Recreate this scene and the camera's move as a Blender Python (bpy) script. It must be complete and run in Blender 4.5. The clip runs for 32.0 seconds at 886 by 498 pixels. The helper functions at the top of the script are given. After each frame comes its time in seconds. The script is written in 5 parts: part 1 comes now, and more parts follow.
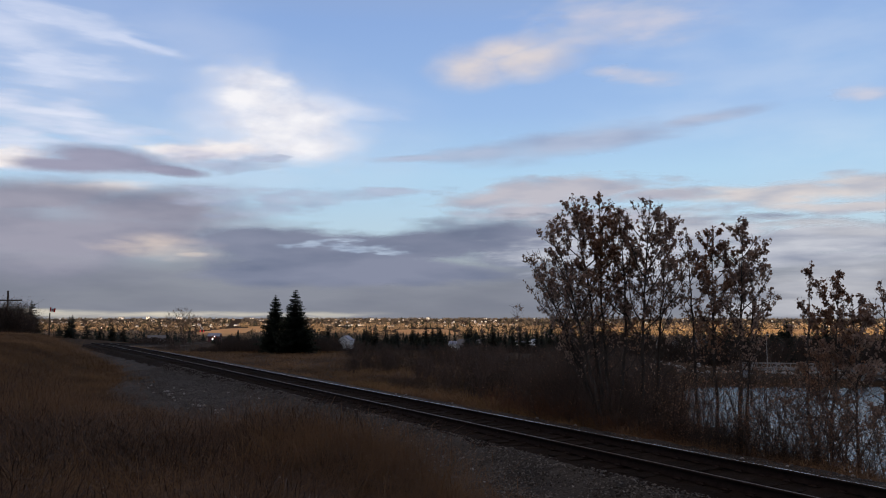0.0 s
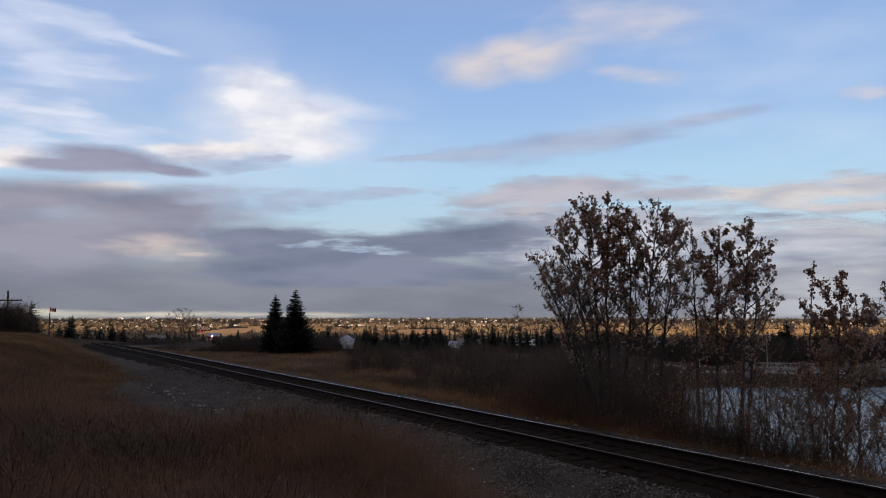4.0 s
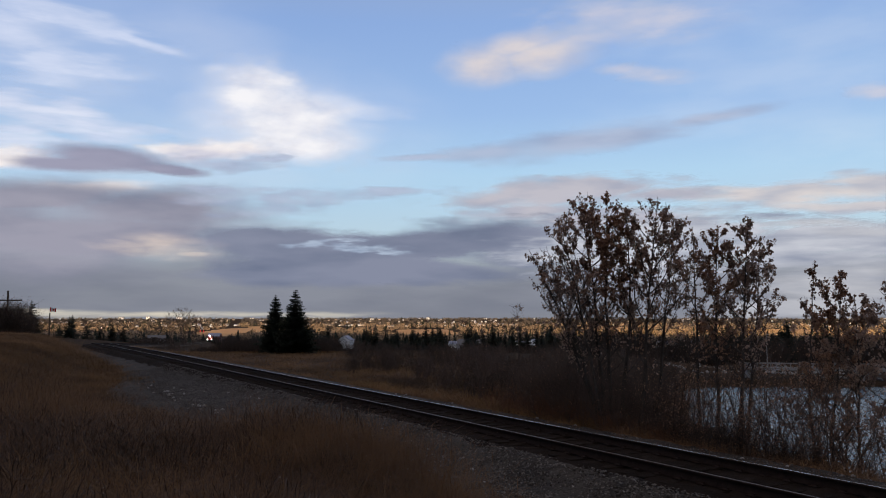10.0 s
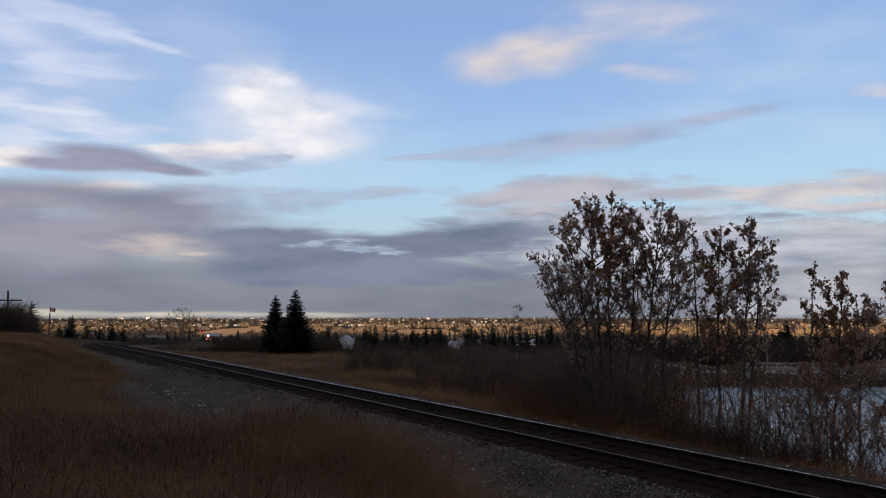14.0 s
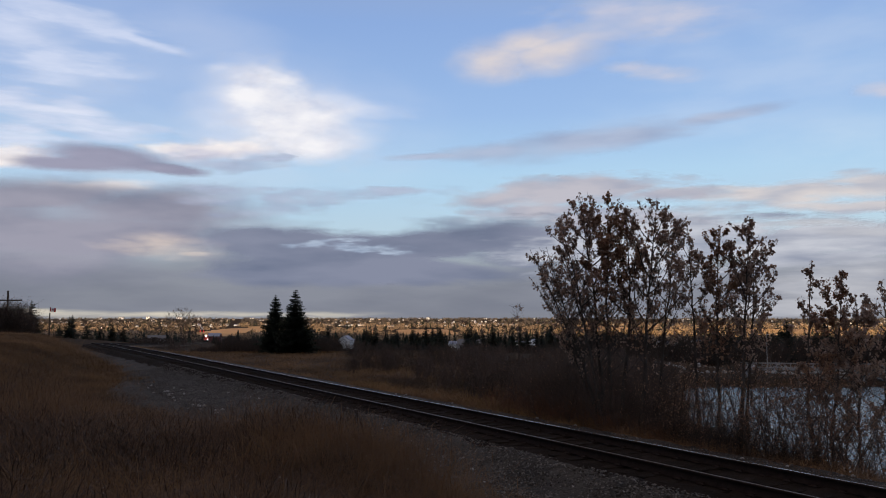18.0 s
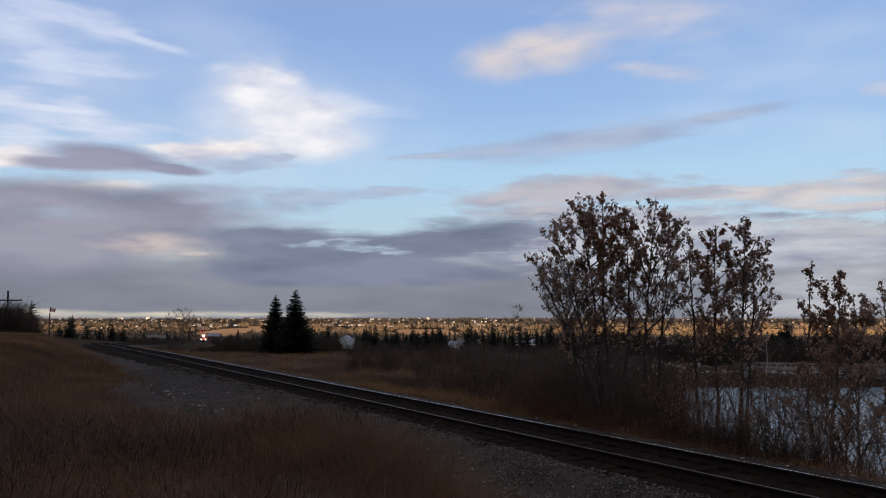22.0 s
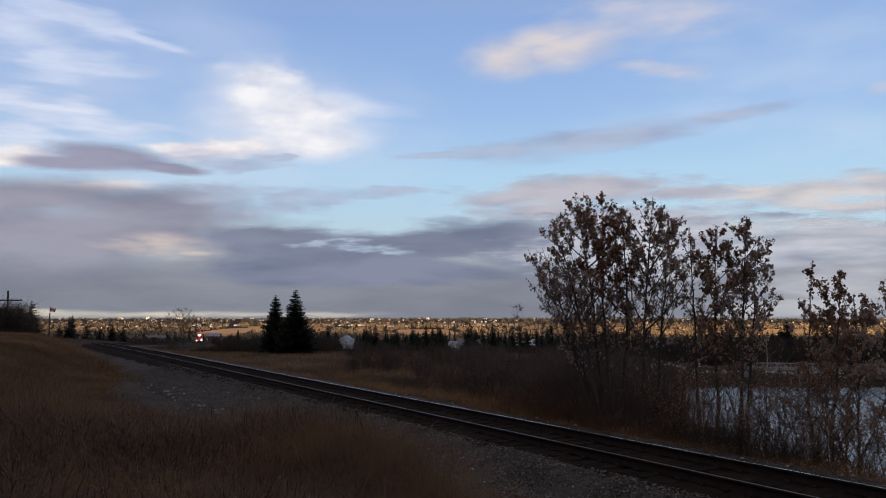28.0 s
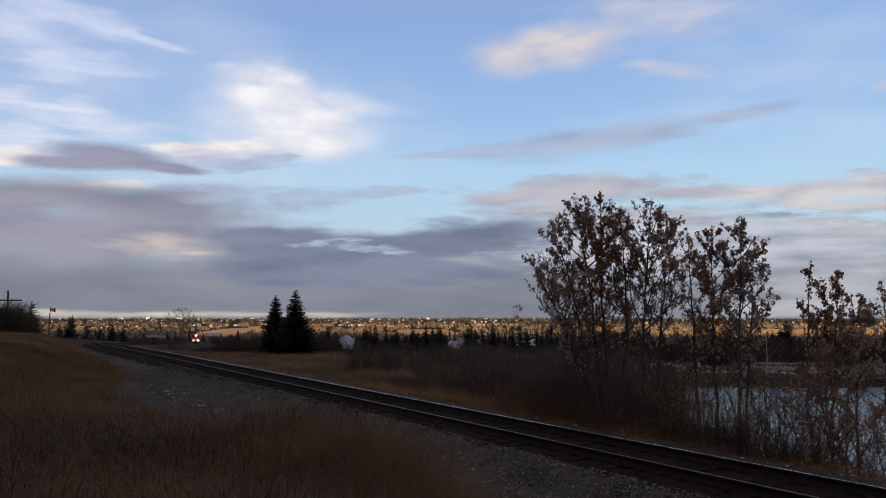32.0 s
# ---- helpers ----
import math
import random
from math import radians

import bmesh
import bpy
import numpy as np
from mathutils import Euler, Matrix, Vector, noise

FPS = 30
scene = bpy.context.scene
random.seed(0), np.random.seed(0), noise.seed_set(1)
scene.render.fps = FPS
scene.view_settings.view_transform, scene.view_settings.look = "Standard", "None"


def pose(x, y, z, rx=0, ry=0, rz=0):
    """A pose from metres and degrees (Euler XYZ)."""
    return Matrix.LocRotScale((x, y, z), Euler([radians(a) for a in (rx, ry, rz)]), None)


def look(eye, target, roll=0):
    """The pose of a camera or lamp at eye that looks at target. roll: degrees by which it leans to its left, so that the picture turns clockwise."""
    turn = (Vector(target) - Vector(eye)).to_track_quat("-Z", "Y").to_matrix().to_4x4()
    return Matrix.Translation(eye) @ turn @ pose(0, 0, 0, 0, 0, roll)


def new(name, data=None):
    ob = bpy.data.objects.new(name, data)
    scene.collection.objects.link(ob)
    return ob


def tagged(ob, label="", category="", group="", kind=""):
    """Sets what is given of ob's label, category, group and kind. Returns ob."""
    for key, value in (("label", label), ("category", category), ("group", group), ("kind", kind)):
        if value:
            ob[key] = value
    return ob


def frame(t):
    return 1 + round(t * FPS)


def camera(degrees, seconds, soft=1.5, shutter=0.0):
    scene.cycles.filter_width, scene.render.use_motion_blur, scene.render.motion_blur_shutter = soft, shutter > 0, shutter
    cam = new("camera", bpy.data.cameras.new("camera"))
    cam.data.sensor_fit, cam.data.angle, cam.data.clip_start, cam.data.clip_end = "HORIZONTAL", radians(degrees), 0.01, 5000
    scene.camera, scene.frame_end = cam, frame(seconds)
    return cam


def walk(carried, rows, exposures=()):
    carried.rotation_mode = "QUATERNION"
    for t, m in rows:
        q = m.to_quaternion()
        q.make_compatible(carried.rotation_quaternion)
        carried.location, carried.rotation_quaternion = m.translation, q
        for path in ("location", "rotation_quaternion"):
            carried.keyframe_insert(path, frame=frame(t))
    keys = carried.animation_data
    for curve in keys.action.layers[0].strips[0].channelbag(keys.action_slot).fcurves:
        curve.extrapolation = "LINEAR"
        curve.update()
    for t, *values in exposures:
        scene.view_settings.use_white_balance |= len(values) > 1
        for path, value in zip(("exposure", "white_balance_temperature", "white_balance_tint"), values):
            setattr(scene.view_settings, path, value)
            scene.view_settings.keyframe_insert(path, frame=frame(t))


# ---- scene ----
EYE = Vector((0.0, 0.0, 2.645))          # eye height over the railhead
cam = camera(56.0, 32.0, soft=1.0)
walk(cam, [(0.0, pose(*EYE, 94.73, 0, 0)), (32.0, pose(*EYE, 94.73, 0, 0))], exposures=[(0.0, 0.0), (32.0, 0.0)])


# ---- light: low sun behind an unseen added hill, clear blue sky over a cloud deck ----
def lin(r, g, b):
    """Linear colour from 8-bit values."""
    return tuple((c / 255 / 12.92) if c < 11 else ((c / 255 + 0.055) / 1.055) ** 2.4 for c in (r, g, b))


SUN_EL, SUN_AZ = 7.0, 200.0              # degrees; azimuth clockwise from the way the camera looks
sun_way = Vector((math.sin(radians(SUN_AZ)) * math.cos(radians(SUN_EL)), math.cos(radians(SUN_AZ)) * math.cos(radians(SUN_EL)), math.sin(radians(SUN_EL))))
sun = new("sun", bpy.data.lights.new("sun", "SUN"))
sun.data.energy, sun.data.angle, sun.data.color = 5.0, radians(0.5), (1.0, 0.70, 0.42)
sun.matrix_world = look(sun_way * 100, (0, 0, 0))

world = bpy.data.worlds.new("sky")
scene.world = world
world.use_nodes = True
wn, wl = world.node_tree.nodes, world.node_tree.links
wn.clear()
sky = wn.new("ShaderNodeTexSky")
sky.sky_type, sky.sun_disc = "NISHITA", False
sky.sun_elevation, sky.sun_rotation = radians(SUN_EL), radians(SUN_AZ)
bg_air = wn.new("ShaderNodeBackground")
bg_air.inputs["Strength"].default_value = 0.05
wl.new(sky.outputs[0], bg_air.inputs["Color"])
wco = wn.new("ShaderNodeTexCoord")
wsep = wn.new("ShaderNodeSeparateXYZ")
wl.new(wco.outputs["Generated"], wsep.inputs[0])
wramp = wn.new("ShaderNodeValToRGB")
for i, (p, c) in enumerate([(0.0, (140, 147, 160)), (0.10, (161, 187, 217)), (0.17, (158, 193, 228)), (0.24, (139, 171, 223)), (0.34, (129, 159, 216)), (0.55, (162, 152, 152)), (1.0, (172, 146, 126))]):
    e = wramp.color_ramp.elements[i] if i < 2 else wramp.color_ramp.elements.new(p)
    e.position, e.color = p, (*lin(*c), 1)
wl.new(wsep.outputs["Z"], wramp.inputs[0])
bg_blue = wn.new("ShaderNodeBackground")
bg_blue.inputs["Strength"].default_value = 0.84
wl.new(wramp.outputs[0], bg_blue.inputs["Color"])
wadd = wn.new("ShaderNodeAddShader")
wout = wn.new("ShaderNodeOutputWorld")
wl.new(bg_air.outputs[0], wadd.inputs[0])
wl.new(bg_blue.outputs[0], wadd.inputs[1])
wl.new(wadd.outputs[0], wout.inputs[0])


# ---- materials ----
def material(name, dark, light, scale=4.0, rough=0.85, bump=0.3, metal=0.0, fine=40.0, island=0.0, objects=0.0, spec=0.3, span=(0.45, 1.15), grit=0.6):
    """Two tones mixed by coarse and fine noise, with relief; island and objects vary the tone piece by piece."""
    m = bpy.data.materials.new(name)
    m.use_nodes = True
    n, l = m.node_tree.nodes, m.node_tree.links
    b = n["Principled BSDF"]
    co = n.new("ShaderNodeTexCoord")
    n1, n2 = n.new("ShaderNodeTexNoise"), n.new("ShaderNodeTexNoise")
    n1.inputs["Scale"].default_value, n2.inputs["Scale"].default_value = scale, fine
    n1.inputs["Detail"].default_value = n2.inputs["Detail"].default_value = 4
    for k in (n1, n2):
        l.new(co.outputs["Object"], k.inputs["Vector"])
    add = n.new("ShaderNodeMath")
    add.operation = "MULTIPLY_ADD"
    l.new(n2.outputs["Fac"], add.inputs[0])
    add.inputs[1].default_value = grit
    l.new(n1.outputs["Fac"], add.inputs[2])
    last = add
    if island or objects:
        src = n.new("ShaderNodeNewGeometry") if island else n.new("ShaderNodeObjectInfo")
        a2 = n.new("ShaderNodeMath")
        a2.operation = "MULTIPLY_ADD"
        l.new(src.outputs["Random Per Island" if island else "Random"], a2.inputs[0])
        a2.inputs[1].default_value = (island or objects) * 2
        l.new(last.outputs[0], a2.inputs[2])
        a3 = n.new("ShaderNodeMath")
        a3.operation = "SUBTRACT"
        l.new(a2.outputs[0], a3.inputs[0])
        a3.inputs[1].default_value = island or objects
        last = a3
    mr = n.new("ShaderNodeMapRange")
    mr.inputs["From Min"].default_value, mr.inputs["From Max"].default_value = span
    l.new(last.outputs[0], mr.inputs["Value"])
    mix = n.new("ShaderNodeMix")
    mix.data_type = "RGBA"
    mix.inputs[6].default_value, mix.inputs[7].default_value = (*dark, 1), (*light, 1)
    l.new(mr.outputs[0], mix.inputs[0])
    l.new(mix.outputs[2], b.inputs["Base Color"])
    b.inputs["Roughness"].default_value, b.inputs["Metallic"].default_value = rough, metal
    b.inputs["Specular IOR Level"].default_value = spec
    if bump:
        bu = n.new("ShaderNodeBump")
        bu.inputs["Strength"].default_value, bu.inputs["Distance"].default_value = bump, 0.03
        l.new(n2.outputs["Fac"], bu.inputs["Height"])
        l.new(bu.outputs[0], b.inputs["Normal"])
    return m


def glow(name, colour, strength):
    m = bpy.data.materials.new(name)
    m.use_nodes = True
    b = m.node_tree.nodes["Principled BSDF"]
    b.inputs["Base Color"].default_value = (*colour, 1)
    b.inputs["Emission Color"].default_value, b.inputs["Emission Strength"].default_value = (*colour, 1), strength
    return m


def thin(m, share):
    """Lets part of the light through a thin dry blade or leaf."""
    n, l = m.node_tree.nodes, m.node_tree.links
    b, out = n["Principled BSDF"], n["Material Output"]
    tl, mx = n.new("ShaderNodeBsdfTranslucent"), n.new("ShaderNodeMixShader")
    l.new(b.inputs["Base Color"].links[0].from_socket, tl.inputs["Color"])
    mx.inputs[0].default_value = share
    l.new(b.outputs[0], mx.inputs[1])
    l.new(tl.outputs[0], mx.inputs[2])
    l.new(mx.outputs[0], out.inputs["Surface"])
    return m


def leaf_material(name, dark, light):
    """Withered leaf: a dull surface that the sky shines through."""
    return thin(material(name, dark, light, 1.0, 0.7, 0, fine=12, island=0.35), 0.6)


# both turf tones are darkened to carry the shade beneath the grass
M_SHADED_SOIL = material("shaded_dry_turf", (0.018, 0.013, 0.009), (0.075, 0.047, 0.027), 0.35, 0.95, 0.6, fine=3.5, span=(0.75, 1.35), grit=1.0, spec=0.05)
M_SHADED_SHELF = material("shaded_golden_turf", (0.026, 0.0175, 0.0115), (0.076, 0.047, 0.026), 0.12, 0.95, 0.6, fine=2.2, span=(0.7, 1.3), grit=0.8)
M_FIELD = material("stubble_field", (0.40, 0.23, 0.10), (0.56, 0.34, 0.16), 0.02, 0.95, 0.2, fine=0.3)
M_CRIB = material("oil_stained_ballast", (0.009, 0.007, 0.006), (0.028, 0.021, 0.018), 2.0, 0.95, 1.0, fine=26, spec=0.03)
M_GRAVEL = material("ballast_gravel", (0.015, 0.0130, 0.0118), (0.072, 0.065, 0.060), 0.9, 0.92, 1.0, fine=15, span=(0.92, 1.62), spec=0.2, grit=1.5)
M_STONE = material("ballast_stone", (0.045, 0.040, 0.037), (0.200, 0.186, 0.175), 1.2, 0.88, 0.3, island=0.42, spec=0.2)
M_ROCK = material("pale_rock", (0.22, 0.21, 0.20), (0.42, 0.41, 0.40), 6, 0.85, 0.4)
M_RIPRAP = material("broken_stone", (0.14, 0.125, 0.115), (0.42, 0.40, 0.38), 1.2, 0.88, 0.3, island=0.4)
M_TIE = material("creosoted_wood", (0.010, 0.0078, 0.0068), (0.027, 0.0205, 0.0175), 6, 0.95, 0.5, fine=60, objects=0.2, spec=0.05)
M_RUST = material("rusty_steel", (0.011, 0.007, 0.006), (0.030, 0.019, 0.015), 9, 0.9, 0.3, spec=0.1)
M_POLISH = material("polished_railhead", (0.66, 0.60, 0.56), (0.80, 0.73, 0.68), 14, 0.26, 0.05, metal=1.0)
M_WORN = material("dull_railhead", (0.15, 0.13, 0.12), (0.24, 0.21, 0.19), 14, 0.5, 0.05, metal=1.0)
M_GRASS = thin(material("dry_grass", (0.150, 0.091, 0.056), (0.232, 0.136, 0.070), 0.36, 0.9, 0, fine=1.5, island=0.03, span=(0.80, 1.16), grit=0.9), 0.45)
M_STRAW = thin(material("golden_grass", (0.076, 0.051, 0.030), (0.270, 0.160, 0.078), 0.10, 0.9, 0, fine=0.5, island=0.04, span=(0.62, 0.98)), 0.45)
M_WEED = material("dark_weeds", (0.036, 0.024, 0.018), (0.092, 0.055, 0.036), 0.8, 0.9, 0, fine=3, island=0.05)
M_BANK = thin(material("bank_straw", (0.076, 0.051, 0.031), (0.290, 0.178, 0.092), 0.16, 0.9, 0, fine=0.7, island=0.04, span=(0.62, 1.05)), 0.45)
M_OCHRE = thin(material("ochre_grass", (0.110, 0.066, 0.032), (0.400, 0.235, 0.100), 0.35, 0.9, 0, fine=1.5, island=0.05, span=(0.7, 1.05)), 0.45)
M_RUSSET = material("russet_grass", (0.062, 0.038, 0.024), (0.27, 0.150, 0.072), 0.5, 0.9, 0, fine=2.5, island=0.06, span=(0.6, 1.0))
M_SEED = material("pale_seed_heads", (0.16, 0.12, 0.095), (0.36, 0.29, 0.24), 3, 0.9, 0, fine=20, island=0.3)
M_BARK = material("poplar_bark", (0.036, 0.029, 0.025), (0.104, 0.086, 0.072), 3, 0.9, 0.6, fine=30)
M_TWIG = material("shrub_twigs", (0.056, 0.040, 0.033), (0.150, 0.106, 0.084), 3, 0.9, 0, fine=20, island=0.2)


# darker copy of the shrub twigs: the brush's self-shadow is in the colour
M_SHADED_TWIG = material("shaded_brush_twigs", (0.027, 0.0195, 0.016), (0.074, 0.052, 0.041), 3, 0.9, 0, fine=20, island=0.2)
M_EMBER = material("russet_brush_twigs", (0.080, 0.040, 0.025), (0.230, 0.112, 0.064), 3, 0.9, 0, fine=20, island=0.2)
M_LEAF = leaf_material("withered_poplar_leaf", (0.25, 0.172, 0.140), (0.52, 0.370, 0.285))
M_LEAF_BROWN = leaf_material("brown_poplar_leaf", (0.22, 0.130, 0.092), (0.48, 0.290, 0.190))
M_NEEDLE = material("spruce_needles", (0.013, 0.017, 0.012), (0.034, 0.044, 0.030), 2, 0.8, 0, fine=20, island=0.3)
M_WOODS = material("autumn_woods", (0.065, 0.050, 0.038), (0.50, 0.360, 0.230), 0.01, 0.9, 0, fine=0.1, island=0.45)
# most distant woods: aerial haze is put into this greyed colour
M_HAZED_WOODS = material("haze_greyed_woods", (0.070, 0.060, 0.052), (0.190, 0.156, 0.124), 0.01, 0.9, 0, fine=0.1, island=0.4)
# golden leaves, with the low sun's yellow light added to the colour
M_SUN_GOLD = material("sun_tinted_golden_woods", (0.24, 0.150, 0.072), (0.62, 0.44, 0.235), 0.02, 0.9, 0, fine=0.15, island=0.4)
M_FARPINE = material("far_conifers", (0.012, 0.016, 0.011), (0.040, 0.045, 0.028), 0.02, 0.9, 0, fine=0.2, island=0.3)
M_CONCRETE = material("pale_concrete", (0.22, 0.21, 0.20), (0.40, 0.39, 0.38), 0.4, 0.85, 0.3, fine=6)
M_DARKWOOD = material("weathered_pole_wood", (0.030, 0.022, 0.018), (0.07, 0.055, 0.045), 3, 0.9, 0.4, fine=30)
M_SIDING_W = material("white_siding", (0.60, 0.60, 0.60), (0.80, 0.80, 0.79), 0.8, 0.6, 0.1, fine=6)
M_SIDING_T = material("tan_siding", (0.40, 0.32, 0.24), (0.58, 0.48, 0.36), 0.8, 0.7, 0.1, fine=6)
M_SIDING_R = material("red_painted_boards", (0.085, 0.032, 0.030), (0.15, 0.056, 0.052), 0.8, 0.6, 0.1, fine=6)
M_ROOF_G = material("grey_shingles", (0.10, 0.10, 0.11), (0.22, 0.22, 0.23), 0.8, 0.9, 0.3, fine=5)
M_ROOF_B = material("blue_grey_metal_roof", (0.20, 0.22, 0.30), (0.32, 0.35, 0.45), 0.8, 0.5, 0.1, fine=5)
M_GLASS = material("dark_window_glass", (0.02, 0.022, 0.026), (0.04, 0.042, 0.048), 1, 0.08, 0, spec=0.6)
M_LOCO = material("locomotive_red_paint", (0.20, 0.018, 0.014), (0.30, 0.030, 0.022), 0.8, 0.45, 0.1, fine=8)
M_BLACK = material("black_underframe", (0.010, 0.010, 0.010), (0.03, 0.028, 0.026), 2, 0.7, 0.3)
M_GALV = material("galvanised_steel", (0.30, 0.31, 0.32), (0.45, 0.46, 0.47), 4, 0.45, 0.1, metal=0.7)
M_FLAG_R = material("red_flag_cloth", (0.42, 0.015, 0.015), (0.58, 0.03, 0.025), 2, 0.8, 0.1)
M_FLAG_W = material("white_flag_cloth", (0.68, 0.68, 0.68), (0.80, 0.80, 0.80), 2, 0.8, 0.1)
M_LAMP = glow("headlight_glow", (1.0, 0.93, 0.82), 160.0)
M_REDLAMP = glow("red_signal_glow", (1.0, 0.05, 0.06), 1.2)
M_PINKLAMP = glow("signal_lens_glow", (1.0, 0.55, 0.50), 6.0)

M_WATER = bpy.data.materials.new("cold_pond_water")
M_WATER.use_nodes = True
_n, _l = M_WATER.node_tree.nodes, M_WATER.node_tree.links
_b = _n["Principled BSDF"]
_b.inputs["Base Color"].default_value = (0.012, 0.018, 0.024, 1)
_b.inputs["Roughness"].default_value, _b.inputs["IOR"].default_value = 0.14, 1.33
_w = _n.new("ShaderNodeTexNoise")
_w.inputs["Scale"].default_value, _w.inputs["Detail"].default_value = 1.6, 3
_c = _n.new("ShaderNodeTexCoord")
_l.new(_c.outputs["Object"], _w.inputs["Vector"])
_k = _n.new("ShaderNodeBump")
_k.inputs["Strength"].default_value, _k.inputs["Distance"].default_value = 0.6, 0.22
_l.new(_w.outputs["Fac"], _k.inputs["Height"])
_l.new(_k.outputs[0], _b.inputs["Normal"])


# ---- mesh helpers ----
def tri_mesh(name, verts, faces, mats, index=None, smooth=False):
    """A triangle mesh from arrays."""
    v, f = np.asarray(verts, dtype=np.float32), np.asarray(faces, dtype=np.int32)
    me = bpy.data.meshes.new(name)
    me.vertices.add(len(v))
    me.vertices.foreach_set("co", v.ravel())
    me.loops.add(f.size)
    me.loops.foreach_set("vertex_index", f.ravel())
    me.polygons.add(len(f))
    me.polygons.foreach_set("loop_start", np.arange(0, f.size, f.shape[1], dtype=np.int32))
    for m in mats if isinstance(mats, (list, tuple)) else [mats]:
        me.materials.append(m)
    if index is not None:
        me.polygons.foreach_set("material_index", np.asarray(index, dtype=np.int32))
    if smooth:
        me.polygons.foreach_set("use_smooth", np.ones(len(f), dtype=bool))
    me.update(calc_edges=True)
    return me


def joined(parts):
    """One pair of arrays out of several (verts, faces)."""
    vs, fs, k = [], [], 0
    for v, f in parts:
        vs.append(np.asarray(v, dtype=float))
        fs.append(np.asarray(f, dtype=int) + k)
        k += len(v)
    return np.concatenate(vs), np.concatenate(fs)


def scatter(template, places, scales, turns, tilts=None):
    """Many copies of one small (verts, faces) as one pair of arrays. scales: n x 3; turns: about z."""
    v, f = np.asarray(template[0], dtype=float), np.asarray(template[1], dtype=int)
    places, scales = np.asarray(places), np.asarray(scales)
    p = v[None] * scales[:, None, :]
    if tilts is not None:
        c, s = np.cos(tilts)[:, None], np.sin(tilts)[:, None]
        p = np.stack([p[..., 0], p[..., 1] * c - p[..., 2] * s, p[..., 1] * s + p[..., 2] * c], -1)
    c, s = np.cos(turns)[:, None], np.sin(turns)[:, None]
    p = np.stack([p[..., 0] * c - p[..., 1] * s, p[..., 0] * s + p[..., 1] * c, p[..., 2]], -1) + places[:, None, :]
    return p.reshape(-1, 3), (f[None] + (np.arange(len(places)) * len(v))[:, None, None]).reshape(-1, f.shape[1])


def tube(path, radii, sides=6, closed=True):
    """A tapered tube along a path as triangles, closed at both ends but for thin twigs."""
    path, k = np.asarray(path, dtype=float), len(path)
    d = np.gradient(path, axis=0)
    d /= np.linalg.norm(d, axis=1)[:, None] + 1e-9
    ref = np.where(np.abs(d[:, 2:3]) > 0.9, np.array([[1.0, 0, 0]]), np.array([[0, 0, 1.0]]))
    a = np.cross(d, ref)
    a /= np.linalg.norm(a, axis=1)[:, None] + 1e-9
    b = np.cross(d, a)
    w = np.arange(sides) * 2 * math.pi / sides
    r = np.asarray(radii, dtype=float)[:, None, None]
    v = (path[:, None] + r * (np.cos(w)[None, :, None] * a[:, None] + np.sin(w)[None, :, None] * b[:, None])).reshape(-1, 3)
    f = []
    for i in range(k - 1):
        for j in range(sides):
            p, q = i * sides + j, i * sides + (j + 1) % sides
            f += [(p, q, q + sides), (p, q + sides, p + sides)]
    for i in (0, k - 1) if closed else ():
        f += [(i * sides, i * sides + j, i * sides + j + 1) for j in range(1, sides - 1)]
    return v, np.array(f)


def part(name, data, mat, parent=None, label="", kind=""):
    """One mesh object from a bmesh, a mesh or (verts, faces), under a thing or a part."""
    if isinstance(data, tuple):
        me = tri_mesh(name, data[0], data[1], mat)
    elif isinstance(data, bmesh.types.BMesh):
        me = bpy.data.meshes.new(name)
        data.to_mesh(me)
        data.free()
        me.materials.append(mat)
    else:
        me = data
    ob = new(name, me)
    ob.parent = parent
    return tagged(ob, label, kind=kind)


def box(bm, x0, x1, y0, y1, z0, z1, bevel=0.0):
    g = bmesh.ops.create_cube(bm, size=1, matrix=Matrix.Translation(((x0 + x1) / 2, (y0 + y1) / 2, (z0 + z1) / 2)) @ Matrix.Diagonal((x1 - x0, y1 - y0, z1 - z0, 1)))
    if bevel:
        edges = list({e for v in g["verts"] for e in v.link_edges})
        bmesh.ops.bevel(bm, geom=edges, offset=bevel, segments=1, affect="EDGES")
    return bm


def boxes(*rows, bevel=0.0):
    bm = bmesh.new()
    for r in rows:
        box(bm, *r, bevel=bevel)
    return bm


def smooth(a, b, x):
    t = np.clip((np.asarray(x, dtype=float) - a) / (b - a), 0, 1)
    return t * t * (3 - 2 * t)


def fuzz(x, y, size, seed=0.0):
    """Cheap rolling noise in arrays, about -1 to 1."""
    x, y = np.asarray(x) / size + seed, np.asarray(y) / size - seed
    return (np.sin(x * 1.7 + np.sin(y * 1.3)) + np.sin(y * 2.1 + 1.3 * np.sin(x * 1.1 + 2)) + np.sin((x + y) * 3.3 + 1) * 0.5 + np.sin((x - y) * 5.1) * 0.3) / 2.8


# ---- the railway line: straight past the camera, then a curve and a falling grade ----
STEP = 1.0
US = np.arange(-400.0, 1500.0, STEP)
HEAD = np.radians(-28.73 + 15.5 * smooth(70, 200, US))
_i0 = int(400 / STEP)
TX, TY = np.cumsum(np.sin(HEAD)) * STEP, np.cumsum(np.cos(HEAD)) * STEP
TX += 11.653 * math.cos(HEAD[_i0]) - TX[_i0]
TY += -11.653 * math.sin(HEAD[_i0]) - TY[_i0]
TZ = -np.cumsum(0.031 * smooth(55, 150, US) - 0.0085 * smooth(300, 500, US)) * STEP


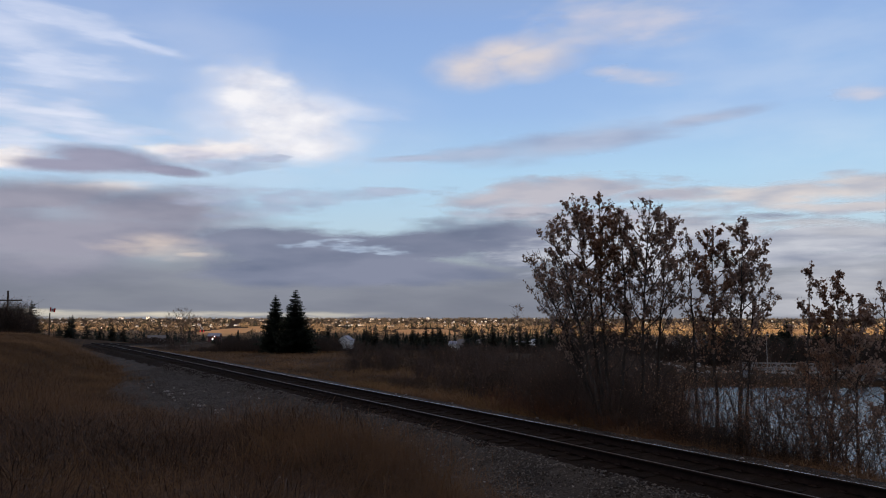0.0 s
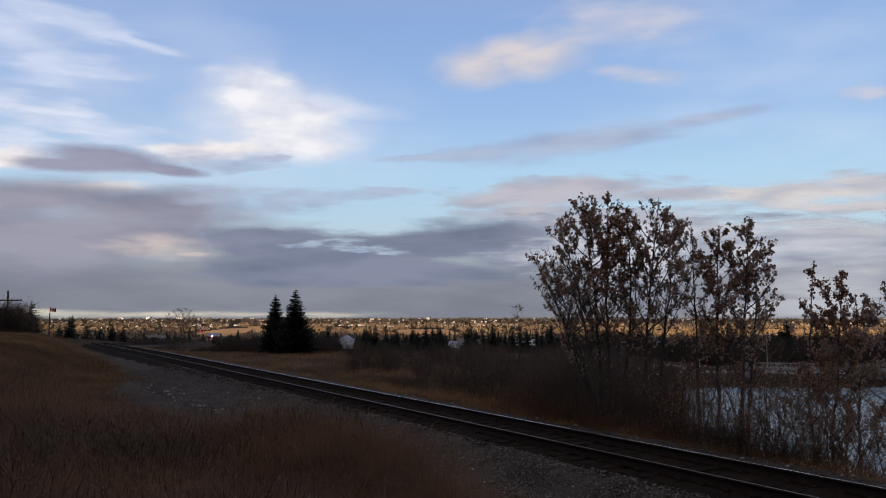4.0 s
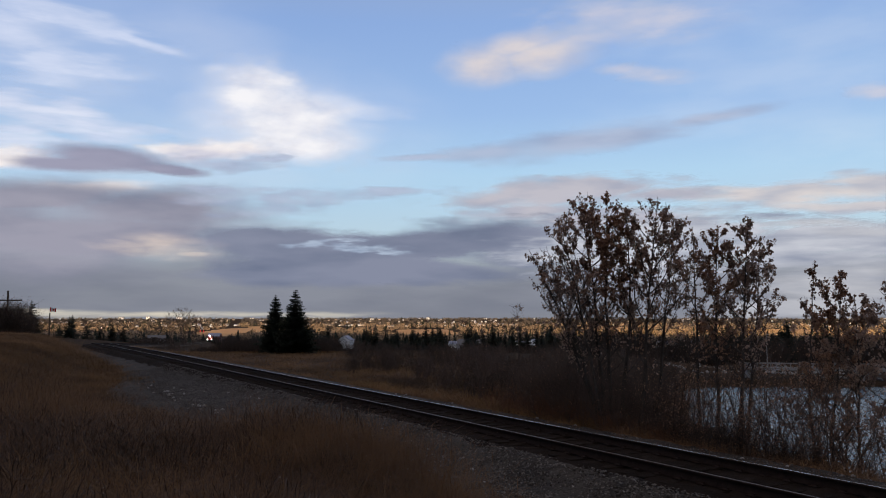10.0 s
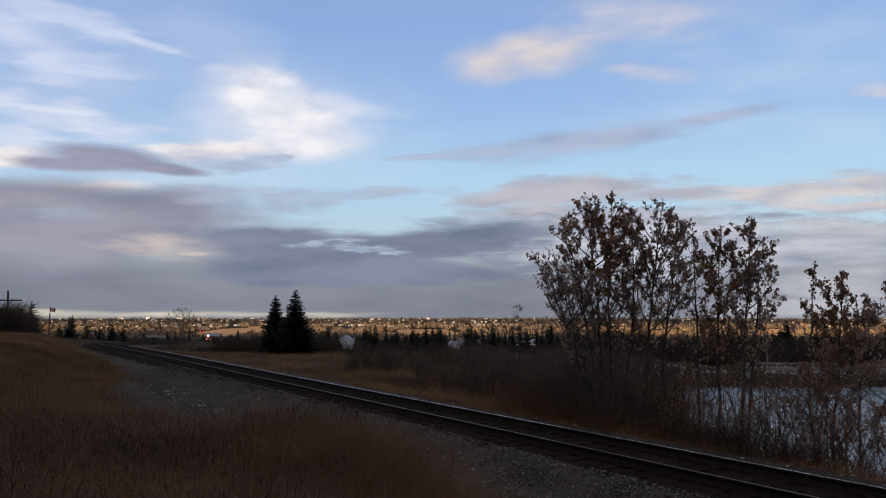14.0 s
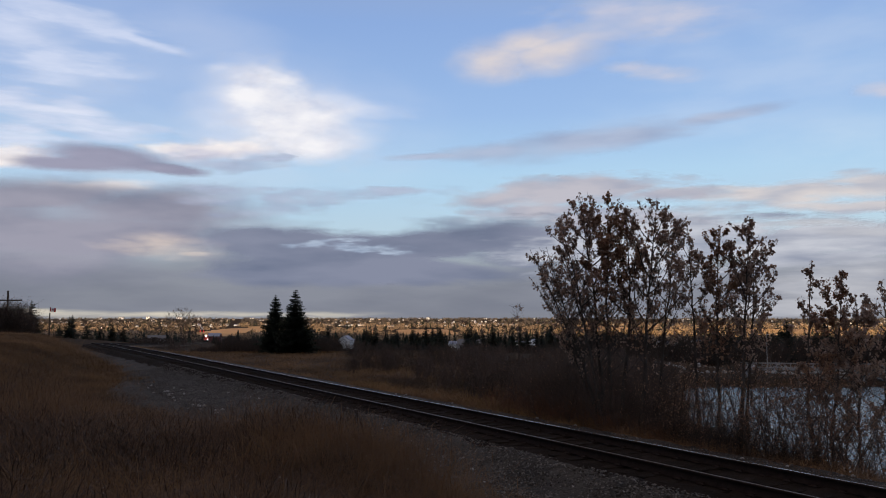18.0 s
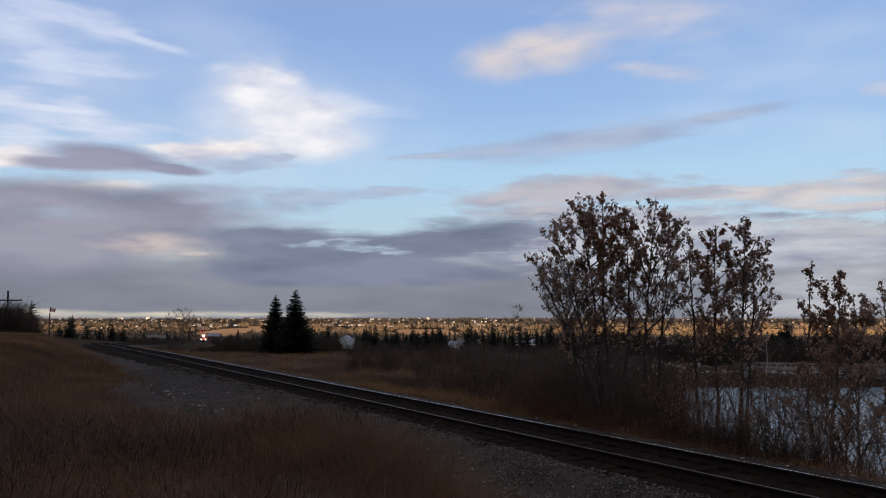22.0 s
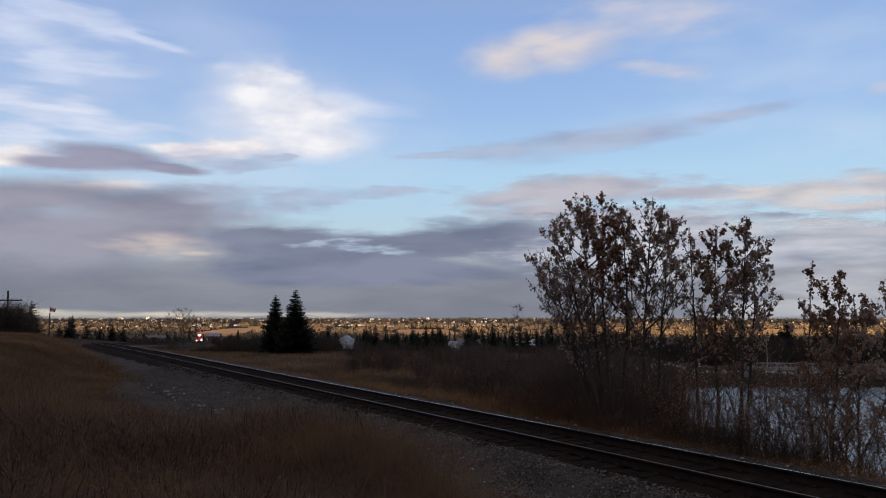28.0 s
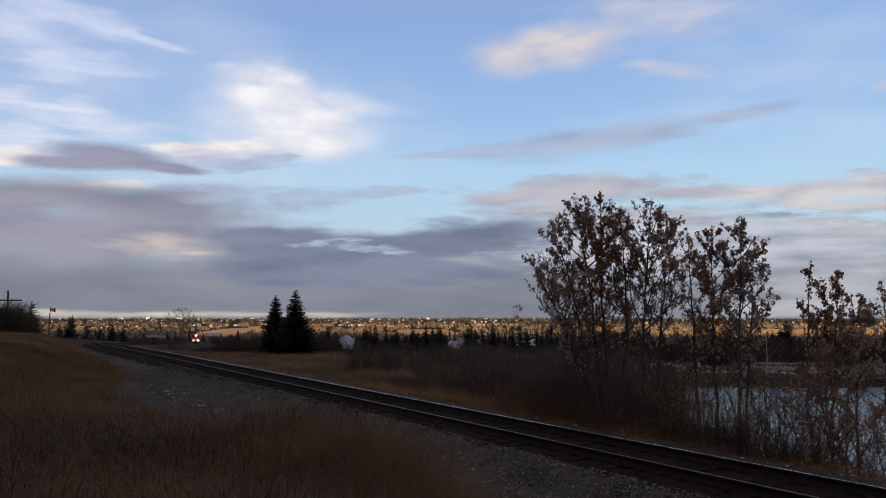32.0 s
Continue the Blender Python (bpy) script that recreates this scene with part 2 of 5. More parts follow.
def line(u, s=0.0, dz=0.0):
    """Points on the line: u metres along it, s metres to its right, dz above the railhead."""
    a, u = np.interp(u, US, HEAD), np.asarray(u, dtype=float)
    return np.stack([np.interp(u, US, TX) + s * np.cos(a), np.interp(u, US, TY) - s * np.sin(a), np.interp(u, US, TZ) + dz], -1)


def off_line(x, y):
    """u and s of points of the plan."""
    x, y = np.asarray(x, dtype=float).ravel(), np.asarray(y, dtype=float).ravel()
    us, ss = np.empty(len(x)), np.empty(len(x))
    c = slice(None, None, 4)
    for i in range(0, len(x), 4000):
        dx, dy = x[i:i + 4000, None] - TX[None, c], y[i:i + 4000, None] - TY[None, c]
        k = np.argmin(dx * dx + dy * dy, 1)
        r = np.arange(len(k))
        h = HEAD[c][k]
        ss[i:i + 4000] = dx[r, k] * np.cos(h) - dy[r, k] * np.sin(h)
        us[i:i + 4000] = US[c][k] + dx[r, k] * np.sin(h) + dy[r, k] * np.cos(h)
    return us, ss


def narrow(u):
    """How far the grassy bank closes in on the line along the curve."""
    return np.interp(u, [35, 48, 61, 95, 140], [0, 0.5, 1.1, 2.2, 2.4])


POND = -6.0
FIELDS = [(-0.249, 1330, 52, 170), (-0.024, 1230, 50, 150), (0.43, 1250, 90, 110), (0.20, 1500, 50, 100)]   # bearing, depth, half width, half depth


def terrain(x, y):
    """Height of the ground."""
    x, y = np.asarray(x, dtype=float).ravel(), np.asarray(y, dtype=float).ravel()
    u, s = off_line(x, y)
    zt = np.interp(u, US, TZ)
    s = s - narrow(u) * smooth(1.65, 3.0, -s)
    # valley: the grassy shelf, the drop, the floor and the far side
    v = np.interp(y, [-500, 0, 112, 170, 430, 700, 1000, 1600, 2400, 3400, 5000], [-2.0, -1.7, -2.0, -4.6, -14, -22, -24, -18, -9.0, -3.0, -3.0])
    v = v + fuzz(x, y, 60, 3) * np.interp(y, [0, 60, 150, 800, 3000], [0.1, 0.2, 0.5, 1.5, 3.0]) + fuzz(x, y, 9, 1) * 0.12
    pond = smooth(5.5, 14.0, s) * smooth(-3.5, 3.5, x - 0.285 * y) * (1 - smooth(101, 109, y + fuzz(x, y, 12, 5) * 1.5))
    low = smooth(0, 14, x - 0.2 * y) * smooth(40, 80, y) * (1 - smooth(170, 330, y))
    dyke = 0.95 * smooth(26, 32, x) * np.exp(-((y - 126 - 3 * np.sin((x - 30) * 4 / 90)) / 2.2) ** 2)
    v = v * (1 - low) + (dyke - 5.3 + fuzz(x, y, 15, 2) * 0.15) * low
    v = v * (1 - pond) - 7.6 * pond
    under = zt - 0.68 - 0.3 * (1 - smooth(4.0, 4.7, np.abs(s)))
    right = under * (1 - smooth(3.6, 8.5, s)) + v * smooth(3.6, 8.5, s)
    toe = 2.8 * smooth(15, 22, u) * (1 - smooth(42, 60, u))
    bank = 1.72 * smooth(4.7 + toe, 10.8 + toe, -s) + 0.05 * np.clip(-s - 10, 0, 60) + fuzz(x, y, 3.1, 7) * 0.10 * smooth(4.7, 8, -s) * (1 - smooth(22, 45, u))
    near_line = np.clip(-s / 260, 0, 1)
    left = under * (1 - near_line) + v * near_line + bank * (1 - smooth(150, 420, u)) + 0.95 * smooth(5.5, 9.5, u) * (1 - smooth(11, 15.5, u)) * smooth(5.2, 7.2, -s) * (1 - smooth(8.0, 9.4, -s))
    z = np.where(s > 0, right, left)
    past = smooth(700, 1000, u)
    z = z * (1 - past) + v * past
    # unseen hill behind the camera, added to shade the foreground and near valley
    back = x * sun_way.x + y * sun_way.y
    for k, d, w, h in FIELDS:
        z = z + 5 * np.exp(-((x - k * d) / (1.4 * w)) ** 2) * smooth(d - 1.1 * h, d + 0.9 * h, y) * (1 - smooth(d + 1.2 * h, d + 3.5 * h, y))
    return z + 160 * smooth(18, 430, back)


def ground_z(x, y):
    return float(terrain([x], [y])[0])


def spot(k, depth, dz=0.0):
    """A place on the ground at a depth ahead and k times that depth to the right."""
    return Vector((k * depth, depth, ground_z(k * depth, depth) + dz))


ang = np.radians(np.concatenate([np.arange(-180, -38, 6.0), np.arange(-38, 38, 0.3), np.arange(38, 180, 6.0)]))
rad = np.concatenate([[0.001], np.geomspace(0.8, 4950, 300)])
gx, gy = (rad[:, None] * np.sin(ang)[None]).ravel() + 0.05, (rad[:, None] * np.cos(ang)[None]).ravel() - 0.30
gz = terrain(gx, gy)
na = len(ang)
ii, jj = np.meshgrid(np.arange(len(rad) - 1), np.arange(na), indexing="ij")
p00, p01 = (ii * na + jj).ravel(), (ii * na + (jj + 1) % na).ravel()
quads = np.stack([p00, p01, p01 + na, p00 + na][::-1], -1)
cx, cy = gx[quads].mean(1), gy[quads].mean(1)


def in_field(x, y):
    hit = np.zeros(len(x), dtype=bool)
    for k, d, w, h in FIELDS:
        hit |= ((x - k * d) / w) ** 2 + ((y - d) / h) ** 2 < 1 + 0.5 * fuzz(x, y, 40, 8)
    return hit


def spill(x, y):
    """Gravel washed out beside the line before the curve."""
    u, s = off_line(x, y)
    return (u > 16) & (u < 50) & (s < -4.4) & (s > -6.9 + 0.5 * fuzz(x, y, 1.6) + 2.0 * smooth(40, 50, u) + 1.6 * (1 - smooth(16, 21, u)))


def on_shelf(x, y):
    """Golden grass: the shelf beyond the track and the crown of the bank."""
    u, s = off_line(x, y)
    edge = fuzz(x, y, 7, 3)
    return ((s > 4.2 - 0.5 * narrow(u)) & (x < 0.06 * y + edge) & (y < 185)) | ((s < -5.0) & (u > -10) & (u < 44)) | ((s < -2.6) & (s > -13 + 2 * edge) & (u > 40) & (u < 150))


ground = new("ground", tri_mesh("ground", np.stack([gx, gy, gz], -1), quads, [M_SHADED_SOIL, M_FIELD, M_GRAVEL, M_SHADED_SHELF], np.where(spill(cx, cy), 2, np.where(on_shelf(cx, cy), 3, in_field(cx, cy).astype(int))), True))
tagged(ground, "dry brown grassland falling to a wide wooded valley", "ground", kind="structure")
water = new("water", tri_mesh("water", [(8, 10, POND), (260, 10, POND), (260, 110, POND), (8, 110, POND)], [(0, 1, 2, 3)], M_WATER))
tagged(water, "cold grey-blue pond rippled by wind", "water", kind="structure")


# ---- the track ----
def sweep(us, profile, dz=0.0):
    """A strip of quads along the line with the cross-section profile (s, z)."""
    rows = [line(us, s, z) for s, z in profile]
    v = np.stack(rows, 1).reshape(-1, 3)
    k = len(profile)
    i, j = np.meshgrid(np.arange(len(us) - 1), np.arange(k - 1), indexing="ij")
    p = (i * k + j).ravel()
    return v, np.stack([p, p + 1, p + k + 1, p + k], -1)


bed_s = np.concatenate([np.arange(-5.3, 4.9, 0.16)])
bed_z = np.interp(bed_s, [-5.3, -4.7, -3.2, -2.5, -1.65, 1.65, 2.4, 3.0, 4.4, 4.9], [-0.85, -0.63, -0.55, -0.47, -0.188, -0.188, -0.48, -0.56, -0.64, -0.85])
bed_u = np.concatenate([np.arange(-25, 60, 0.2), np.arange(60, 330, 1.0)])
bv, bf = sweep(bed_u, list(zip(bed_s, bed_z)))
uu, ss = np.repeat(bed_u, len(bed_s)), np.tile(bed_s, len(bed_u))
bv = line(uu, ss + narrow(uu) * np.clip((-ss - 1.65) / 3.65, 0, 1), np.tile(bed_z, len(bed_u)))
calm = np.interp(np.repeat(bed_u, len(bed_s)), [0, 28, 45], [1.0, 0.7, 0.0])
bv[:, 2] += calm * (np.random.default_rng(4).normal(0, 0.012, len(bv)) + 0.03 * fuzz(bv[:, 0], bv[:, 1], 0.5))
mid_s = np.tile((bed_s[:-1] + bed_s[1:]) / 2, len(bed_u) - 1)
bed = new("track_bed", tri_mesh("track_bed", bv, bf, [M_GRAVEL, M_CRIB, M_SHADED_SHELF], np.where((mid_s > -np.repeat(np.interp(bed_u[:-1], [30, 48, 90], [1.62, 2.1, 3.0]), len(bed_s) - 1) + 0.25 * fuzz(bv[bf[:, 0], 0], bv[bf[:, 0], 1], 1.1, 6)) & (mid_s < 2.6), 1, np.where((np.repeat(bed_u[:-1], len(bed_s) - 1) > 88) & (np.abs(mid_s) > 2.6), 2, 0)), True))
tagged(bed, "grey crushed-stone ballast bed with a wide gravel shoulder", "gravel", kind="structure")

track = tagged(new("railway_track"), "single railway track, polished rails on dark creosoted wooden ties", "railway track")
rail_u = np.concatenate([np.arange(-25, 80, 1.0), np.arange(80, 800, 4.0)])
SECTION = [(-0.070, -0.172), (-0.070, -0.160), (-0.012, -0.135), (-0.012, -0.045), (-0.036, -0.036), (-0.036, -0.008), (-0.026, -0.002), (-0.017, 0.0), (0.019, 0.0), (0.028, -0.002), (0.036, -0.008), (0.036, -0.036), (0.012, -0.045), (0.012, -0.135), (0.070, -0.160), (0.070, -0.172)]
for off in (-0.7535, 0.7535):
    v, f = sweep(rail_u, [(off + s, z) for s, z in SECTION])
    idx = np.tile((np.arange(len(SECTION) - 1) == 7).astype(int), len(rail_u) - 1)
    r = part("rail", tri_mesh("rail", v, f, [M_RUST, M_POLISH if off > 0 else M_WORN], idx), None, track, "rusty steel rail with a shiny running surface")
tie_bm = boxes((-1.3, 1.3, -0.115, 0.115, -0.16, 0.0), bevel=0.012)
tie_me = bpy.data.meshes.new("tie")
tie_bm.to_mesh(tie_me)
tie_bm.free()
tie_me.materials.append(M_TIE)
plate_bm = boxes((-0.17, 0.17, -0.09, 0.09, 0.0, 0.018), (-0.105, -0.085, -0.06, -0.03, 0.018, 0.05), (0.085, 0.105, 0.03, 0.06, 0.018, 0.05), bevel=0.003)
plate_me = bpy.data.meshes.new("tie_plate")
plate_bm.to_mesh(plate_me)
plate_bm.free()
plate_me.materials.append(M_RUST)
rng = np.random.default_rng(11)
far_ties = []
for i, u in enumerate(np.arange(-8.0, 260.0, 0.53)):
    p, a = line(u, rng.normal(0, 0.02), -0.176 + rng.normal(0, 0.004)), float(np.interp(u, US, HEAD))
    turn = -a + rng.normal(0, 0.012)
    if u < 70:
        t = new("tie", tie_me)
        t.parent, t.matrix_basis = track, Matrix.Translation(p) @ Matrix.Rotation(turn, 4, "Z")
        if u < 42:
            for off in (-0.7535, 0.7535):
                q = new("tie_plate", plate_me)
                q.parent, q.matrix_basis = track, Matrix.Translation(line(u, off, -0.176)) @ Matrix.Rotation(-a, 4, "Z")
    else:
        far_ties.append((*p, turn))
ft = np.array(far_ties)
bx = np.array([(x, y, z) for x in (-1.3, 1.3) for y in (-0.115, 0.115) for z in (-0.16, 0.0)])
bxf = np.array([(1, 3, 7), (1, 7, 5), (0, 1, 5), (0, 5, 4), (2, 6, 7), (2, 7, 3), (0, 2, 3), (0, 3, 1), (4, 5, 7), (4, 7, 6)])
part("distant_ties", scatter((bx, bxf), ft[:, :3], np.ones((len(ft), 3)), ft[:, 3]), M_TIE, track, kind="stuff")


def lump(seed, n=1):
    """A jagged stone of unit size."""
    bm = bmesh.new()
    bmesh.ops.create_icosphere(bm, subdivisions=n, radius=0.5)
    r = np.random.default_rng(seed)
    v = np.array([x.co[:] for x in bm.verts])
    f = np.array([[x.index for x in q.verts] for q in bm.faces])
    bm.free()
    return v * (1 + r.normal(0, 0.16, (len(v), 1))), f


def chip(seed):
    """A jagged chip of eight faces, unit size."""
    r = np.random.default_rng(seed)
    v = np.array([(0.5, 0, 0), (-0.5, 0, 0), (0, 0.5, 0), (0, -0.5, 0), (0, 0, 0.5), (0, 0, -0.5)]) * r.uniform(0.7, 1.25, (6, 1)) + r.normal(0, 0.09, (6, 3))
    return v, np.array([(0, 2, 4), (2, 1, 4), (1, 3, 4), (3, 0, 4), (2, 0, 5), (1, 2, 5), (3, 1, 5), (0, 3, 5)])


rng = np.random.default_rng(5)
pieces = []
for k in range(5):
    m = 11000
    u = 4 + 50 * rng.random(m) ** 2.1
    side = rng.random(m)
    s = np.where(side < 0.84, rng.uniform(-5.6, -1.45, m), np.where(side < 0.92, rng.uniform(2.6, 4.2, m), rng.uniform(-5.6, -1.45, m)))
    wide = (side < 0.12) & (u > 17)
    s = np.where(wide, rng.uniform(-7.2, -5.0, m), s)
    p = line(u, 0)
    a = np.interp(u, US, HEAD)
    p[:, 0] += s * np.cos(a)
    p[:, 1] -= s * np.sin(a)
    p[:, 2] = np.where(wide, terrain(p[:, 0], p[:, 1]), p[:, 2] + np.interp(s, bed_s, bed_z)) + 0.006
    d = 0.024 + 0.042 * rng.random(m) ** 1.6
    pieces.append(scatter(chip(k), p, np.stack([d * rng.uniform(0.8, 1.5, m), d, d * 0.8], -1), rng.uniform(0, 6.3, m), rng.uniform(-0.9, 0.9, m)))
stones = new("ballast_stones", tri_mesh("ballast_stones", *joined(pieces), M_STONE))
tagged(stones, "loose crushed grey ballast stones", "stones", kind="stuff")
# bigger pale stones at the edge of the gravel shoulder
rock_me = [tri_mesh("pale_rock", *lump(50 + k, 2), M_ROCK) for k in range(3)]
for k in range(170):
    if k < 56:
        u, s, d = rng.normal(34, 7), -5.0 + rng.normal(0, 0.5), rng.uniform(0.05, 0.14)
    elif k < 90:
        u, s, d = rng.uniform(8, 40), rng.choice([-1, 1]) * rng.uniform(2.2, 4.4), rng.uniform(0.05, 0.09)
    else:
        u, s, d = rng.uniform(5, 24), -rng.uniform(2.0, 4.9), rng.uniform(0.03, 0.055)
    p = line(u, s, float(np.interp(s, bed_s, bed_z)) + d * 0.2)
    r = new("pale_rock", rock_me[k % 3])
    r.matrix_world = Matrix.Translation(p) @ Matrix.Rotation(rng.uniform(0, 6), 4, "Z") @ Matrix.Diagonal((d * 1.4, d, d * 0.8, 1))
    tagged(r, "pale angular rock on the gravel shoulder", "rock", "pale rocks beside the track")


# ---- plants ----
def shoot(r, start, way, length, n, rise, wander):
    """A shoot that leaves start along way and bends upwards as it grows."""
    pts, w, step = [np.array(start)], np.array(way, dtype=float), length / n
    for i in range(n):
        w = w + np.array([0, 0, rise]) + r.normal(0, wander, 3)
        w /= np.linalg.norm(w)
        pts.append(pts[-1] + w * step)
    return np.array(pts)


def poplar(name, seed, height, width, lean, leaf_mat, leaves, label, low=0.45, fill=1.0, group="poplars beyond the track", stout=1.0, bark=None):
    """A young poplar: a leader, limbs that sweep out and turn up, side shoots and twigs hung with withered leaves."""
    r = np.random.default_rng(seed)
    tree, bark = tagged(new(name), label, "tree", group), bark or M_BARK
    q = np.linspace(0, 1, 26)
    wob = np.cumsum(r.normal(0, 0.022, (26, 2)), 0) * np.sin(q * math.pi)[:, None]
    stem = np.stack([lean[0] * q ** 1.25 + wob[:, 0], lean[1] + wob[:, 1], height * q], -1)
    part("trunk", tube(stem, stout * (0.0095 * height * (1 - q) ** 1.1 + 0.005), 7), bark, tree)
    sites, weights = [], []

    def hang(p, full):
        """Leaf places along a twig; full says how leafy it is."""
        m = max(3, int(np.linalg.norm(p[-1] - p[0]) / 0.045))
        g = np.linspace(0.2, 1, m)
        k = np.linspace(0, 1, len(p))
        sites.append(np.stack([np.interp(g, k, p[:, c]) for c in range(3)], -1))
        weights.append(np.full(m, full))

    hang(stem[21:], 1.0)
    count = int((13 + 10 * width) * fill)
    for i in range(count):
        t = low + (0.955 - low) * ((i + r.uniform(0, 0.9)) / count) ** 0.85
        base = np.array([np.interp(t, q, stem[:, c]) for c in range(3)])
        az = i * 2.4 + r.normal(0, 0.5)
        prof = np.interp(t, [low, 0.45, 0.7, 0.88, 0.96], [1.05, 1.25, 1.0, 0.62, 0.32]) * r.uniform(0.7, 1.2)
        ln = min(1.85 * width * prof + 0.18, 0.85 * (1 - t) * height + 0.08)
        th = radians(r.uniform(44, 66))
        n1 = max(4, int(ln / 0.17))
        limb = shoot(r, base, (math.sin(th) * math.cos(az), 0.85 * math.sin(th) * math.sin(az), math.cos(th)), ln, n1, 0.115, 0.07)
        thick = stout * (0.0105 * ln * (1 - np.linspace(0, 1, n1 + 1)) + 0.0042)
        bits = [tube(limb, thick, 5)]
        leafy = np.interp(t, [low, low + 0.25, 0.7], [0.03, 0.58, 1.15]) * r.uniform(0.5, 1.4)
        hang(limb[n1 // 2:], leafy)
        for j in range(max(3, int(ln / 0.17))):
            f = r.uniform(0.22, 0.97)
            k = min(n1 - 1, int(f * n1))
            d = limb[k + 1] - limb[k]
            side = r.normal(0, 1, 3)
            w = d / np.linalg.norm(d) + 0.9 * side / np.linalg.norm(side)
            l2 = ln * r.uniform(0.22, 0.42) * (1.15 - 0.6 * f) + 0.10
            sub = shoot(r, limb[k], w / np.linalg.norm(w), l2, 5, 0.14, 0.10)
            bits.append(tube(sub, stout * np.linspace(0.0058, 0.0030, 6), 3))
            full = leafy * r.choice([0.1, 0.5, 1.0, 1.6])
            hang(sub[1:], full)
            for h in range(int(l2 / 0.16)):
                c = r.integers(1, 5)
                side = r.normal(0, 1, 3)
                twig = shoot(r, sub[c], side / np.linalg.norm(side) + [0, 0, 0.5], r.uniform(0.10, 0.24), 2, 0.15, 0.1)
                bits.append(tube(twig, stout * np.array([0.0036, 0.0030, 0.0022]), 3, False))
                hang(twig, full)
        part("limb", joined(bits), bark, tree)
    # leaves: broad folded blades hanging in bunches from the twigs
    leaf = (np.array([(0, 0, 0), (0.44, 0.12, -0.30), (0.30, 0.05, -0.75), (0, 0, -1.0), (-0.30, 0.05, -0.75), (-0.44, 0.12, -0.30)]), np.array([(0, 1, 2), (0, 2, 3), (0, 3, 4), (0, 4, 5)]))
    sites, weights = np.concatenate(sites), np.concatenate(weights)
    bunch = sites[r.choice(len(sites), max(2, int(leaves * (0.265 if height > 7.5 else 0.34))), p=weights / weights.sum())]
    at = np.repeat(bunch, 3, 0) + r.normal(0, 0.030, (len(bunch) * 3, 3))
    d = r.uniform(0.050, 0.098, len(at)) * (1.0 if height > 7.5 else 0.88)
    part("leaves", scatter(leaf, at, np.stack([d, d, d], -1), r.uniform(0, 6.3, len(at)), r.normal(0.35, 0.7, len(at))), leaf_mat, tree, kind="stuff")
    return tree


def shrub_arrays(seed, height, stems, leaves, twigs=10, thin=1.0, bends=6, kinks=3):
    r = np.random.default_rng(seed)
    bits, tips = [], []
    for i in range(stems):
        az, fan = r.uniform(0, 6.3), r.uniform(0.05, 0.55)
        h = height * r.uniform(0.6, 1.0)
        q = np.linspace(0, 1, bends)
        o = r.normal(0, 0.18, 2)
        p = np.stack([o[0] + math.cos(az) * fan * h * q ** 1.3, o[1] + math.sin(az) * fan * h * q ** 1.3, h * q], -1)
        p[:, :2] += np.cumsum(r.normal(0, 0.03 * h, (bends, 2)), 0) * q[:, None]
        bits.append(tube(p, thin * (0.0055 * (1 - q) + 0.0022), 3, False))
        tips.append(p[bends // 3:])
        for j in range(twigs):
            b = r.uniform(0.25, 0.95)
            s = np.array([np.interp(b, q, p[:, c]) for c in range(3)])
            w = r.normal(0, 1, 3) + [0, 0, 1.2]
            w /= np.linalg.norm(w)
            tp = s + w * r.uniform(0.15, 0.5) * (0.5 + 0.5 * thin) * np.linspace(0, 1, kinks)[:, None]
            tp[1:] += r.normal(0, 0.02, (kinks - 1, 3))
            bits.append(tube(tp, thin * np.linspace(0.0034, 0.0016, kinks), 3, False))
            tips.append(tp[1:])
    tips = np.concatenate(tips)
    leaf = (np.array([(0, 0, 0), (0.35, 0, 0.5), (0, 0.1, 1.0), (-0.35, 0, 0.5)]), np.array([(0, 1, 2), (0, 2, 3)]))
    at = tips[r.integers(0, len(tips), leaves)] + r.normal(0, 0.05, (leaves, 3))
    d = r.uniform(0.011, 0.023, leaves)
    return joined(bits), scatter(leaf, at, np.stack([d, d, d], -1), r.uniform(0, 6.3, leaves), r.normal(0, 1.2, leaves))


def shrub_meshes(seed, height, stems, leaves):
    wood_, leaf_ = shrub_arrays(seed, height, stems, leaves)
    return tri_mesh("brush", *wood_, M_TWIG), tri_mesh("foliage", *leaf_, M_LEAF_BROWN)


def brush_mass(name, seed, places, lo, hi, label, twig, stems=11, twigs=5, thin=1.0, leaves=50):
    """A mass of shrubs that nobody could count, joined into one."""
    r = np.random.default_rng(seed)
    kinds = [shrub_arrays(seed + i, 1.0, stems, leaves, twigs, thin, 4, 2) for i in range(3)]
    pts = np.array([p[:] for p in places])
    h = r.uniform(lo, hi, len(pts)) if np.isscalar(hi) else np.asarray(hi) * r.uniform(lo, 1, len(pts))
    kind, turn = r.integers(0, 3, len(pts)), r.uniform(0, 6.3, len(pts))
    woods, leaves = [], []
    for i, (w, f) in enumerate(kinds):
        m = kind == i
        sc = np.stack([h[m] * 1.4, h[m] * 1.4, h[m]], -1)
        woods.append(scatter(w, pts[m], sc, turn[m]))
        leaves.append(scatter(f, pts[m], sc, turn[m]))
    w, f = joined(woods), joined(leaves)
    v, t = joined([w, f])
    ob = new(name, tri_mesh(name, v, t, [twig, M_LEAF_BROWN], np.arange(len(t)) >= len(w[1])))
    return tagged(ob, label, "shrubs", kind="stuff")


def plant_shrub(meshes, at, size, turn, label, group):
    s = tagged(new("shrub"), label, "shrub", group)
    s.matrix_world = Matrix.Translation(at) @ Matrix.Rotation(turn, 4, "Z") @ Matrix.Scale(size, 4)
    for name, me in zip(("brush", "foliage"), meshes):
        o = new(name, me)
        o.parent = s
        tagged(o, kind="stuff")
    return s


